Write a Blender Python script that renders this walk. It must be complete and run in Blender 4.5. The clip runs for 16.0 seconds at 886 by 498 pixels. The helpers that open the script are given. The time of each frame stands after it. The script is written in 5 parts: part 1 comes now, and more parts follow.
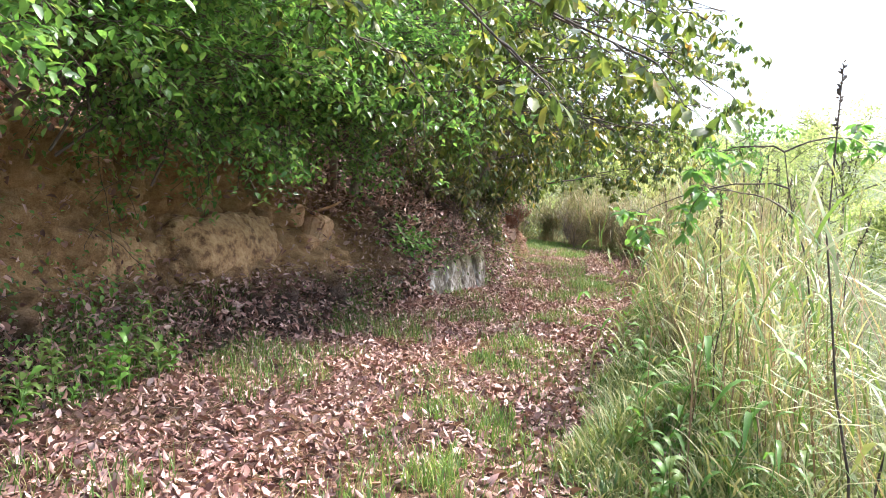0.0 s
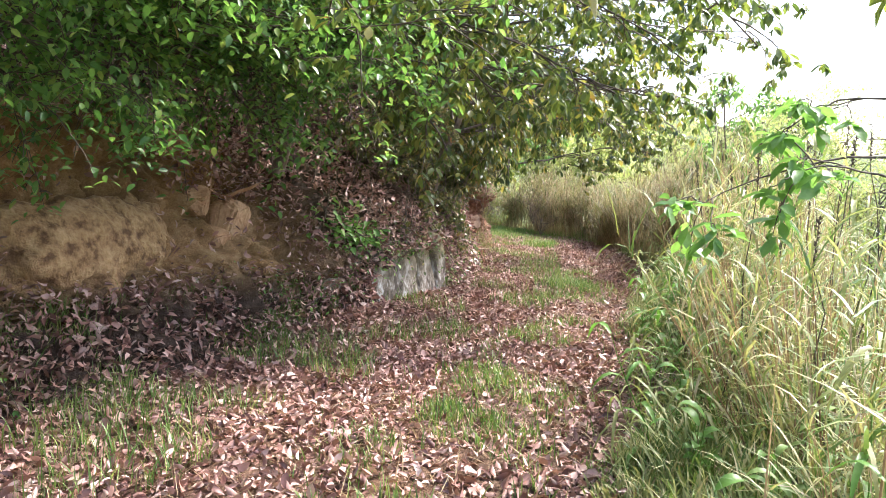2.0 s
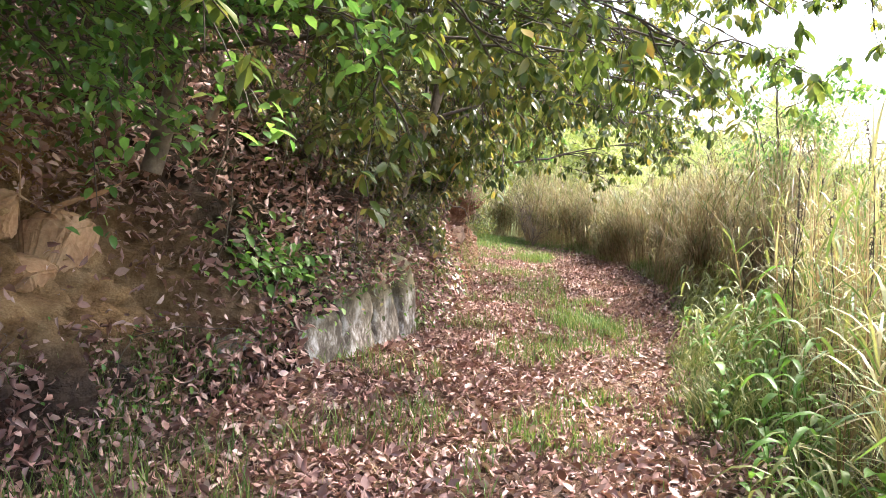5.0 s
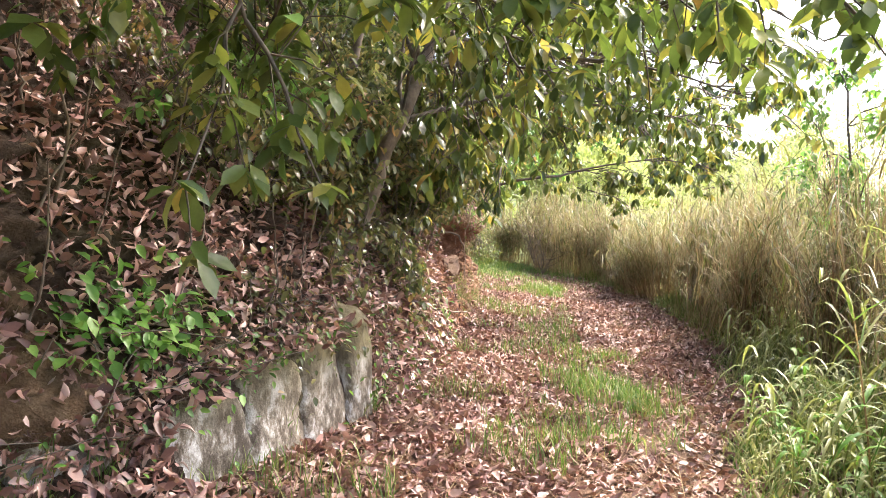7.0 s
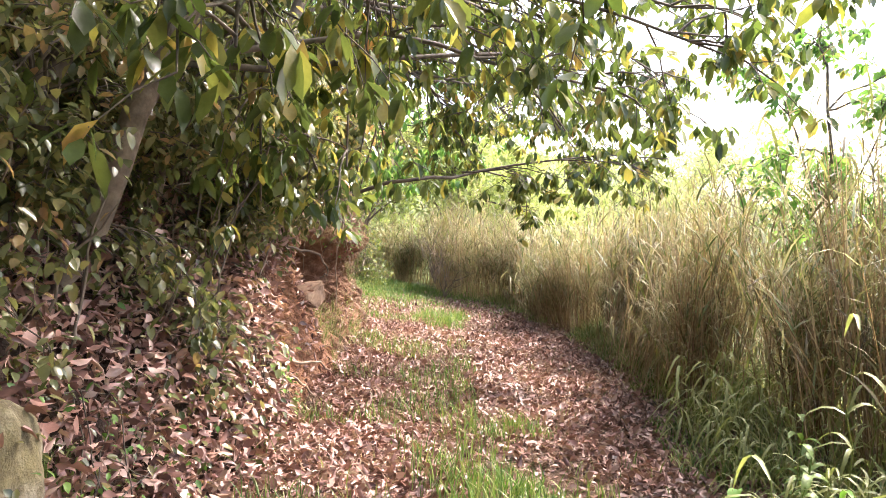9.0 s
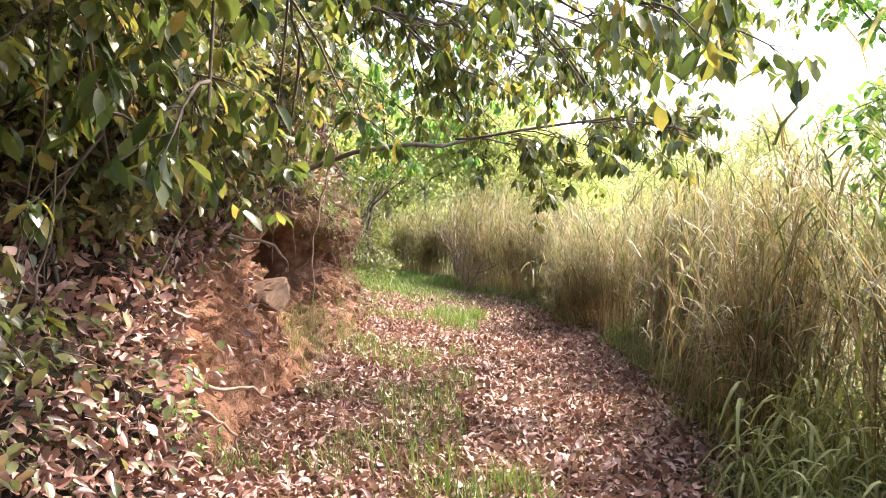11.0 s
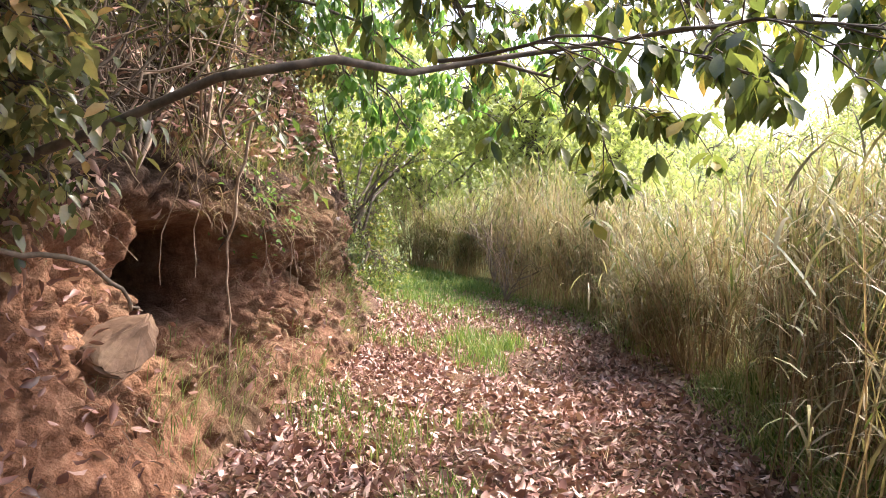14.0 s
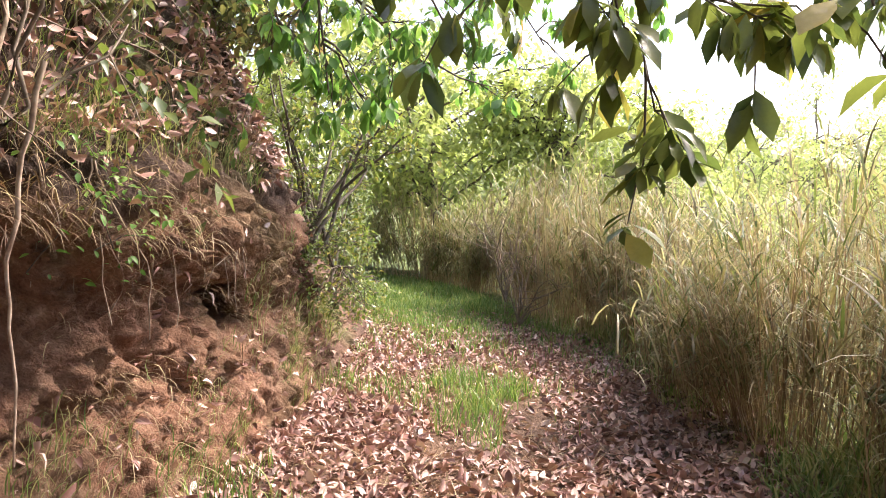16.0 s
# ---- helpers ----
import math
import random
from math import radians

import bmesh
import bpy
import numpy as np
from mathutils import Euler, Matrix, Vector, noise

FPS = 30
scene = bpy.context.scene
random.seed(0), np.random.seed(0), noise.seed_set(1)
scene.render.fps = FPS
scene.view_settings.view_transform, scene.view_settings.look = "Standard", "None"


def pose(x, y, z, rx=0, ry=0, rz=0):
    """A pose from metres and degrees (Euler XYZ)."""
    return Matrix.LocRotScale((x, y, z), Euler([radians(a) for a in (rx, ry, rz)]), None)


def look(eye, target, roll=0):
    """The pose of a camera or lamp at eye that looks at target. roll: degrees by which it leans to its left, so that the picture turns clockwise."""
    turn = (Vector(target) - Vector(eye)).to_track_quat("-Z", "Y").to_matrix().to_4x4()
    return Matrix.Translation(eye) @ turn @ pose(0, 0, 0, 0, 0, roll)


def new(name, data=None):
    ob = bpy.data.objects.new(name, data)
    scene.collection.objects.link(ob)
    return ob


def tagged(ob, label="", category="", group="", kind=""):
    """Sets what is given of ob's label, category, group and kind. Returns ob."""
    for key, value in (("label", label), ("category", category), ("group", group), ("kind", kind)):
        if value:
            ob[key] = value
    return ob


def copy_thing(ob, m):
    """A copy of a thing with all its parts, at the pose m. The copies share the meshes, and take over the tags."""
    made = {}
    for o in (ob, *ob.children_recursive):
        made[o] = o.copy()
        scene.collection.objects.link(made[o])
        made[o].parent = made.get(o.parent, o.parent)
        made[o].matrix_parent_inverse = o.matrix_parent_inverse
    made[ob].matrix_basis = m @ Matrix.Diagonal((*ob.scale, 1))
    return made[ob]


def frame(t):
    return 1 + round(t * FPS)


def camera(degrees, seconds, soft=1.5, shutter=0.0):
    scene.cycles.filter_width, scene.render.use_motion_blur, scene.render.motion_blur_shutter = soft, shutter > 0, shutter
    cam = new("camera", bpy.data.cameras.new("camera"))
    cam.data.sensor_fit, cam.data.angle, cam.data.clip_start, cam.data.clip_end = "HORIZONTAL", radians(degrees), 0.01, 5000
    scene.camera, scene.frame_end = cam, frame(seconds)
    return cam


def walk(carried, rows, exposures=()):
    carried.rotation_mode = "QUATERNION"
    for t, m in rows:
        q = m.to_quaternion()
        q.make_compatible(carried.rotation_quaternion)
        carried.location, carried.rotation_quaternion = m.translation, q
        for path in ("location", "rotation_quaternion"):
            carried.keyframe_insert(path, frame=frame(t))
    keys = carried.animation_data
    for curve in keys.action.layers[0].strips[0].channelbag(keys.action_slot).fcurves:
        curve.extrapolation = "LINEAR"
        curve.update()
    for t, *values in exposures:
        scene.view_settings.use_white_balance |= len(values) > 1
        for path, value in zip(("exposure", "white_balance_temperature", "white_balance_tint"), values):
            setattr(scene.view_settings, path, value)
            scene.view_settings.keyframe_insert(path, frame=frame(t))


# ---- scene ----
cam = camera(60.6, 16.0, 0.75)
METRES, EYE, TILT, LEAN, TURN = 16.0, 1.5, 0.0, 0.0, 0.0
ROWS = [
    (0.0, 0.0, 0.0, 0.0, 0.04, -3.5, -0.66),
    (0.5, 0.0005, 0.0309, 0.002, -1.8, -4.57, -0.89),
    (1.0, 0.0027, 0.0643, 0.0029, -2.96, -4.71, -0.74),
    (1.5, 0.0053, 0.0987, 0.0013, -2.68, -4.64, -0.73),
    (2.0, 0.0055, 0.1359, -0.0002, -3.09, -4.74, -0.96),
    (2.5, 0.0053, 0.172, 0.0003, -3.79, -4.76, -0.95),
    (3.0, 0.0086, 0.2017, -0.0, -2.61, -4.74, -0.79),
    (3.5, 0.0077, 0.2294, -0.0006, -2.13, -4.84, -1.03),
    (4.0, 0.0131, 0.2591, -0.0004, -4.96, -4.86, -1.2),
    (6.5, 0.0407, 0.3983, 0.0047, -2.96, -3.46, -1.85),
    (7.0, 0.0507, 0.435, 0.0036, -3.34, -3.03, -1.88),
    (7.5, 0.0595, 0.4711, 0.0022, -5.27, -2.64, -2.06),
    (8.0, 0.0718, 0.5103, 0.0023, -7.71, -2.12, -2.11),
    (8.5, 0.0849, 0.5451, 0.0015, -8.61, -1.71, -2.07),
    (9.0, 0.0952, 0.58, 0.0016, -9.74, -1.58, -2.27),
    (11.5, 0.1471, 0.697, -0.0015, -4.3, -2.94, -1.59),
    (12.0, 0.1511, 0.7248, -0.0006, -2.73, -3.43, -1.78),
    (12.5, 0.1581, 0.7551, -0.0017, -2.83, -3.84, -1.74),
    (13.0, 0.1649, 0.7845, -0.001, -2.63, -4.07, -1.86),
    (13.5, 0.1723, 0.8189, 0.0009, -2.54, -3.74, -1.81),
    (14.0, 0.1826, 0.852, -0.0002, -2.04, -3.28, -1.7),
    (14.5, 0.1886, 0.8822, -0.0021, -1.54, -3.02, -1.86),
    (15.0, 0.1984, 0.9109, -0.0024, -1.45, -2.86, -1.8),
    (15.5, 0.2072, 0.9382, -0.0002, -0.54, -2.83, -1.77),
    (16.0, 0.2099, 0.9683, -0.002, 0.19, -2.74, -1.78),
]
EXPOSURES = [(0.0, 2.1, 6000, 12), (4.0, 2.3, 6250, 14), (6.5, 2.5, 6500, 14), (9.0, 2.55, 6600, 15), (11.5, 2.42, 6700, 16), (16.0, 2.15, 6600, 16)]
walk(cam, [(t, pose(0, 0, EYE, TILT, LEAN, TURN) @ pose(METRES * x, METRES * y, METRES * z, 90 + pitch, roll, yaw)) for t, x, y, z, yaw, pitch, roll in ROWS], EXPOSURES)

# ---------------------------------------------------------------- light
SUN_DIR = Vector((0.68, 0.34, 0.96)).normalized()
world = bpy.data.worlds.new("sky")
scene.world = world
world.use_nodes = True
wn = world.node_tree.nodes
sky = wn.new("ShaderNodeTexSky")
sky.sky_type = "NISHITA"
sky.sun_disc = False
sky.sun_elevation = math.asin(SUN_DIR.z)
sky.sun_rotation = math.atan2(SUN_DIR.x, SUN_DIR.y)
sky.dust_density = 4.0
sky.air_density = 1.0
wn["Background"].inputs["Strength"].default_value = 0.15
world.node_tree.links.new(sky.outputs["Color"], wn["Background"].inputs["Color"])
sun_data = bpy.data.lights.new("sun", "SUN")
sun_data.energy = 2.7
sun_data.angle = radians(8.0)
sun_data.color = (1.0, 0.94, 0.84)
sun = new("sun", sun_data)
sun.matrix_world = look(SUN_DIR * 60, (0, 0, 0))


# ---------------------------------------------------------------- materials
class Nodes:
    """A small builder for node materials."""

    def __init__(self, name):
        self.mat = bpy.data.materials.new(name)
        self.mat.use_nodes = True
        self.t = self.mat.node_tree
        self.out = self.t.nodes["Material Output"]
        self.p = self.t.nodes["Principled BSDF"]

    def add(self, kind, **sets):
        n = self.t.nodes.new(kind)
        for k, v in sets.items():
            n.inputs[k].default_value = v
        return n

    def link(self, a, b):
        self.t.links.new(a, b)

    def coords(self):
        return self.add("ShaderNodeTexCoord").outputs["Object"]

    def noise(self, scale, detail=4.0, rough=0.6, vec=None):
        n = self.add("ShaderNodeTexNoise", Scale=scale, Detail=detail, Roughness=rough)
        self.link(vec if vec is not None else self.coords(), n.inputs["Vector"])
        return n.outputs["Fac"]

    def ramp(self, fac, stops):
        r = self.add("ShaderNodeValToRGB")
        els = r.color_ramp.elements
        while len(els) < len(stops):
            els.new(0.5)
        for e, (pos, col) in zip(els, stops):
            e.position, e.color = pos, (*col, 1)
        self.link(fac, r.inputs["Fac"])
        return r.outputs["Color"]

    def mix(self, fac, a, b, mode="MIX"):
        m = self.t.nodes.new("ShaderNodeMix")
        m.data_type, m.blend_type = "RGBA", mode
        for sock, val in ((m.inputs["Factor"], fac), (m.inputs[6], a), (m.inputs[7], b)):
            if hasattr(val, "links"):
                self.link(val, sock)
            else:
                sock.default_value = val if isinstance(val, float) else (*val, 1)
        return m.outputs[2]

    def bump(self, height, strength, dist):
        b = self.add("ShaderNodeBump", Strength=strength, Distance=dist)
        self.link(height, b.inputs["Height"])
        self.link(b.outputs["Normal"], self.p.inputs["Normal"])


def leaf_material(name, stops, through_light=0.35, rough=0.42, gloss=0.5, patch=2.5):
    """Leaves: colour by leaf and by branch, light shining through, a soft gloss."""
    n = Nodes(name)
    geo = n.add("ShaderNodeNewGeometry")
    big = n.noise(patch, 2.0)
    m = n.add("ShaderNodeMath")
    m.operation = "MULTIPLY_ADD"
    n.link(big, m.inputs[0])
    m.inputs[1].default_value = 0.55
    half = n.add("ShaderNodeMath")
    half.operation = "MULTIPLY"
    n.link(geo.outputs["Random Per Island"], half.inputs[0])
    half.inputs[1].default_value = 0.72
    n.link(half.outputs[0], m.inputs[2])
    sub = n.add("ShaderNodeMath")
    sub.operation = "SUBTRACT"
    n.link(m.outputs[0], sub.inputs[0])
    sub.inputs[1].default_value = 0.13
    col = n.ramp(sub.outputs[0], stops)
    fine = n.noise(60.0, 3.0)
    col = n.mix(0.35, col, n.ramp(fine, [(0.3, (0.55, 0.55, 0.5)), (0.7, (1.0, 1.0, 1.0))]), "MULTIPLY")
    n.link(col, n.p.inputs["Base Color"])
    n.p.inputs["Roughness"].default_value = rough
    n.p.inputs["Specular IOR Level"].default_value = gloss
    n.bump(fine, 0.3, 0.004)
    tl = n.add("ShaderNodeBsdfTranslucent")
    warm = n.mix(0.6, col, (1.25, 1.35, 0.55), "MULTIPLY")
    n.link(warm, tl.inputs["Color"])
    ms = n.add("ShaderNodeMixShader", Fac=through_light)
    n.link(n.p.outputs[0], ms.inputs[1])
    n.link(tl.outputs[0], ms.inputs[2])
    n.link(ms.outputs[0], n.out.inputs["Surface"])
    return n.mat


def plain_material(name, stops, scale, bump=0.5, dist=0.01, rough=0.85, fine=40.0):
    """Bark, stone, clay: two scales of noise in colour and relief."""
    n = Nodes(name)
    a, b = n.noise(scale, 6.0), n.noise(fine, 5.0)
    col = n.ramp(a, stops)
    col = n.mix(0.5, col, n.ramp(b, [(0.3, (0.5, 0.48, 0.45)), (0.7, (1.1, 1.08, 1.05))]), "MULTIPLY")
    n.link(col, n.p.inputs["Base Color"])
    n.p.inputs["Roughness"].default_value = rough
    h = n.mix(0.4, a, b)
    n.bump(h, bump, dist)
    return n.mat


def earth_material():
    """Bank and ground: tan clay, red clay and dark litter soil, mixed by the layer painted on the mesh."""
    n = Nodes("earth")
    at = n.add("ShaderNodeAttribute")
    at.attribute_name = "soil"
    sep = n.add("ShaderNodeSeparateColor")
    n.link(at.outputs["Color"], sep.inputs[0])
    a, b, c = n.noise(1.7, 5.0), n.noise(9.0, 6.0, 0.7), n.noise(70.0, 4.0)
    dark = n.ramp(b, [(0.3, (0.035, 0.022, 0.017)), (0.55, (0.085, 0.055, 0.042)), (0.75, (0.16, 0.11, 0.085))])
    tan = n.ramp(n.mix(0.5, a, b), [(0.36, (0.19, 0.10, 0.05)), (0.5, (0.40, 0.24, 0.115)), (0.66, (0.56, 0.38, 0.21))])
    red = n.ramp(n.mix(0.6, a, b), [(0.34, (0.16, 0.08, 0.05)), (0.48, (0.40, 0.20, 0.12)), (0.64, (0.62, 0.37, 0.24))])
    col = n.mix(sep.outputs[0], dark, tan)
    col = n.mix(sep.outputs[1], col, red)
    moss = n.ramp(b, [(0.35, (0.04, 0.06, 0.015)), (0.7, (0.16, 0.19, 0.06))])
    col = n.mix(sep.outputs[2], col, moss)
    col = n.mix(0.55, col, n.ramp(c, [(0.3, (0.45, 0.43, 0.4)), (0.7, (1.1, 1.1, 1.1))]), "MULTIPLY")
    n.link(col, n.p.inputs["Base Color"])
    n.p.inputs["Roughness"].default_value = 0.92
    n.p.inputs["Specular IOR Level"].default_value = 0.2
    n.bump(n.mix(0.4, n.noise(24.0, 6.0, 0.75), c), 1.0, 0.05)
    return n.mat


EARTH = earth_material()
LITTER = leaf_material("dead_leaves", [(0.06, (0.075, 0.034, 0.028)), (0.32, (0.24, 0.115, 0.095)), (0.62, (0.44, 0.245, 0.20)), (0.86, (0.58, 0.40, 0.345)), (1.0, (0.68, 0.55, 0.50))], 0.10, 0.42, 0.6, 3.0)
SMALL_LEAF = leaf_material("vine_leaf", [(0.1, (0.06, 0.14, 0.04)), (0.45, (0.13, 0.27, 0.07)), (0.8, (0.24, 0.39, 0.11)), (0.97, (0.42, 0.45, 0.14))], 0.55, 0.36, 0.6)
CHESTNUT = leaf_material("broad_leaf", [(0.08, (0.06, 0.095, 0.03)), (0.45, (0.12, 0.17, 0.045)), (0.72, (0.21, 0.25, 0.065)), (0.88, (0.38, 0.33, 0.08)), (0.97, (0.42, 0.20, 0.08))], 0.48, 0.32, 0.6)
AUTUMN = leaf_material("autumn_broad_leaf", [(0.08, (0.05, 0.075, 0.03)), (0.4, (0.11, 0.15, 0.05)), (0.68, (0.20, 0.225, 0.07)), (0.86, (0.40, 0.33, 0.10)), (0.96, (0.44, 0.22, 0.10))], 0.48, 0.26, 0.7)
FOREST_LEAF = leaf_material("forest_leaf", [(0.1, (0.045, 0.075, 0.025)), (0.5, (0.085, 0.13, 0.04)), (0.85, (0.16, 0.19, 0.055))], 0.42, 0.45)
EVERGREEN = leaf_material("dark_glossy_leaf", [(0.1, (0.08, 0.095, 0.05)), (0.45, (0.16, 0.18, 0.085)), (0.75, (0.29, 0.26, 0.125)), (0.92, (0.44, 0.25, 0.15))], 0.42, 0.2, 0.9)
GRASS = leaf_material("grass_blade", [(0.08, (0.07, 0.14, 0.035)), (0.4, (0.14, 0.24, 0.06)), (0.7, (0.24, 0.32, 0.09)), (0.92, (0.44, 0.40, 0.18))], 0.35, 0.45)
VERGE = leaf_material("verge_grass", [(0.08, (0.08, 0.15, 0.04)), (0.35, (0.17, 0.25, 0.07)), (0.6, (0.33, 0.34, 0.14)), (0.9, (0.55, 0.48, 0.28))], 0.35, 0.45)
REED = leaf_material("dry_reed", [(0.08, (0.075, 0.058, 0.032)), (0.35, (0.19, 0.155, 0.085)), (0.6, (0.34, 0.29, 0.17)), (0.88, (0.54, 0.48, 0.34))], 0.36, 0.5, 0.4, 2.4)
REED_GREEN = leaf_material("green_reed", [(0.08, (0.06, 0.085, 0.03)), (0.4, (0.13, 0.16, 0.055)), (0.7, (0.23, 0.24, 0.10)), (0.92, (0.42, 0.37, 0.20))], 0.38, 0.5, 0.4, 1.6)
CANE = leaf_material("brown_cane", [(0.1, (0.19, 0.115, 0.085)), (0.5, (0.38, 0.26, 0.18)), (0.9, (0.60, 0.48, 0.35))], 0.35, 0.5, 0.4, 1.5)
STRAW = leaf_material("straw", [(0.1, (0.10, 0.055, 0.035)), (0.5, (0.22, 0.135, 0.075)), (0.9, (0.40, 0.31, 0.17))], 0.2, 0.6)
CLOVER = leaf_material("bright_vine_leaf", [(0.1, (0.08, 0.18, 0.04)), (0.5, (0.15, 0.31, 0.06)), (0.9, (0.27, 0.43, 0.10))], 0.4, 0.4)
# distant leaves: bright haze is mixed into these pale greens
HAZED_LEAF = leaf_material("hazed_tree_leaf", [(0.1, (0.26, 0.31, 0.13)), (0.5, (0.38, 0.43, 0.18)), (0.9, (0.52, 0.54, 0.27))], 0.55, 0.5, 0.3, 0.6)
BARK = plain_material("bark", [(0.35, (0.10, 0.075, 0.055)), (0.55, (0.22, 0.17, 0.13)), (0.7, (0.36, 0.30, 0.24))], 6.0, 0.8, 0.012)
TWIG = plain_material("twig_bark", [(0.35, (0.05, 0.04, 0.03)), (0.6, (0.13, 0.10, 0.075))], 15.0, 0.3, 0.003)
PALE_WOOD = plain_material("pale_root", [(0.35, (0.22, 0.15, 0.105)), (0.6, (0.42, 0.32, 0.24))], 12.0, 0.4, 0.004)
CLAY_ROCK = plain_material("clay_rock", [(0.38, (0.16, 0.085, 0.04)), (0.48, (0.36, 0.215, 0.10)), (0.64, (0.52, 0.345, 0.18))], 9.0, 1.0, 0.07, 0.9, 30.0)
CRACK_ROCK = plain_material("cracked_clay_rock", [(0.36, (0.34, 0.18, 0.09)), (0.55, (0.52, 0.33, 0.19)), (0.7, (0.60, 0.42, 0.27))], 4.0, 0.6, 0.015)
RED_ROCK = plain_material("red_sandstone", [(0.36, (0.11, 0.062, 0.038)), (0.55, (0.20, 0.12, 0.075)), (0.7, (0.29, 0.195, 0.125))], 4.0, 0.6, 0.015)


def concrete_material():
    n = Nodes("limed_stone")
    run = n.add("ShaderNodeMapping")
    run.inputs["Scale"].default_value = (1.0, 1.0, 0.55)
    n.link(n.coords(), run.inputs["Vector"])
    a, b, c = n.noise(3.2, 5.0, 0.65), n.noise(7.5, 8.0, 0.75, run.outputs[0]), n.noise(90.0, 4.0)
    sep = n.add("ShaderNodeSeparateXYZ")
    n.link(n.coords(), sep.inputs[0])
    h = n.add("ShaderNodeMapRange")
    h.inputs["From Min"].default_value, h.inputs["From Max"].default_value = 0.44, 0.74
    n.link(sep.outputs["Z"], h.inputs["Value"])
    pale = n.ramp(b, [(0.40, (0.09, 0.07, 0.05)), (0.47, (0.24, 0.20, 0.155)), (0.53, (0.48, 0.45, 0.41)), (0.62, (0.72, 0.70, 0.67))])
    moss = n.ramp(b, [(0.35, (0.065, 0.05, 0.025)), (0.6, (0.19, 0.155, 0.07)), (0.75, (0.33, 0.27, 0.16))])
    m = n.add("ShaderNodeMath")
    m.operation = "MULTIPLY"
    n.link(h.outputs[0], m.inputs[0])
    n.link(n.ramp(a, [(0.35, (0.75, 0.75, 0.75)), (0.55, (1, 1, 1))]), m.inputs[1])
    col = n.mix(m.outputs[0], pale, moss)
    col = n.mix(0.45, col, n.ramp(c, [(0.3, (0.5, 0.5, 0.5)), (0.7, (1.1, 1.1, 1.1))]), "MULTIPLY")
    n.link(col, n.p.inputs["Base Color"])
    n.p.inputs["Roughness"].default_value = 0.85
    n.bump(n.mix(0.5, b, c), 0.8, 0.015)
    return n.mat


LIMED = concrete_material()


# ---------------------------------------------------------------- mesh helpers
def raw_mesh(name, verts, faces, material, smooth=True):
    """A mesh from arrays; all faces have the same number of corners."""
    verts, faces = np.asarray(verts, np.float32), np.asarray(faces, np.int32)
    me = bpy.data.meshes.new(name)
    n, k = faces.shape
    me.vertices.add(len(verts))
    me.vertices.foreach_set("co", verts.ravel())
    me.loops.add(n * k)
    me.loops.foreach_set("vertex_index", faces.ravel())
    me.polygons.add(n)
    me.polygons.foreach_set("loop_start", np.arange(0, n * k, k, dtype=np.int32))
    me.polygons.foreach_set("use_smooth", np.full(n, smooth))
    me.update(calc_edges=True)
    me.materials.append(material)
    return me


def part(name, me, parent=None, label=""):
    ob = new(name, me)
    ob.parent = parent
    return tagged(ob, label)


def thing(name, at, label, category, group="", kind=""):
    ob = new(name)
    ob.empty_display_size = 0.1
    ob.location = at
    return tagged(ob, label, category, group, kind)


def gather(pieces):
    """Join (verts, faces) pairs into one pair."""
    vs, fs, at = [], [], 0
    for v, f in pieces:
        vs.append(v)
        fs.append(f + at)
        at += len(v)
    return np.concatenate(vs), np.concatenate(fs)


def leaf_shape(width=0.36, fold=0.12, droop=0.25, curl=0.0, stations=(0.0, 0.3, 0.65, 1.0), fat=(0, 1.0, 0.85, 0)):
    """A leaf 1 long along +x, its midrib folded and drooping: 8 triangles."""
    v = [(0, 0, 0)]
    for s, w in zip(stations[1:3], fat[1:3]):
        z = -droop * s * s
        v += [(s, width * w * 0.5, z + fold * w + curl * w), (s, 0, z), (s, -width * w * 0.5, z + fold * w - curl * w)]
    v.append((0.97, 0, -droop))
    f = [(0, 2, 1), (0, 3, 2), (1, 2, 5), (1, 5, 4), (2, 3, 6), (2, 6, 5), (4, 5, 7), (5, 6, 7)]
    return np.array(v), np.array(f)


def small_shape(width=0.5, fold=0.1):
    v = [(0, 0, 0), (0.45, width / 2, fold), (1, 0, -0.08), (0.45, -width / 2, fold), (0.45, 0, 0)]
    return np.array(v), np.array([(0, 4, 1), (0, 3, 4), (1, 4, 2), (4, 3, 2)])


def turns(yaw, pitch, roll):
    """Rotation matrices (n, 3, 3) that lay +x along the heading yaw, lifted by pitch, rolled about itself."""
    cy, sy, cp, sp, cr, sr = np.cos(yaw), np.sin(yaw), np.cos(pitch), np.sin(pitch), np.cos(roll), np.sin(roll)
    x = np.stack([cy * cp, sy * cp, sp], 1)
    y0 = np.stack([-sy, cy, np.zeros_like(cy)], 1)
    z0 = np.cross(x, y0)
    y = y0 * cr[:, None] + z0 * sr[:, None]
    return np.stack([x, y, np.cross(x, y)], 2)


def strew(shapes, pos, yaw, pitch, roll, size, rng):
    """Copies of the shapes, picked by chance, laid at the places: one (verts, faces) pair."""
    rot = turns(yaw, pitch, roll)
    pick = rng.integers(0, len(shapes), len(pos))
    pieces = []
    for i, (v, f) in enumerate(shapes):
        m = pick == i
        if not m.any():
            continue
        vv = np.einsum("nij,kj->nki", rot[m] * size[m][:, None, None], v) + pos[m][:, None, :]
        ff = f[None] + (np.arange(m.sum()) * len(v))[:, None, None]
        pieces.append((vv.reshape(-1, 3), ff.reshape(-1, 3)))
    return gather(pieces)


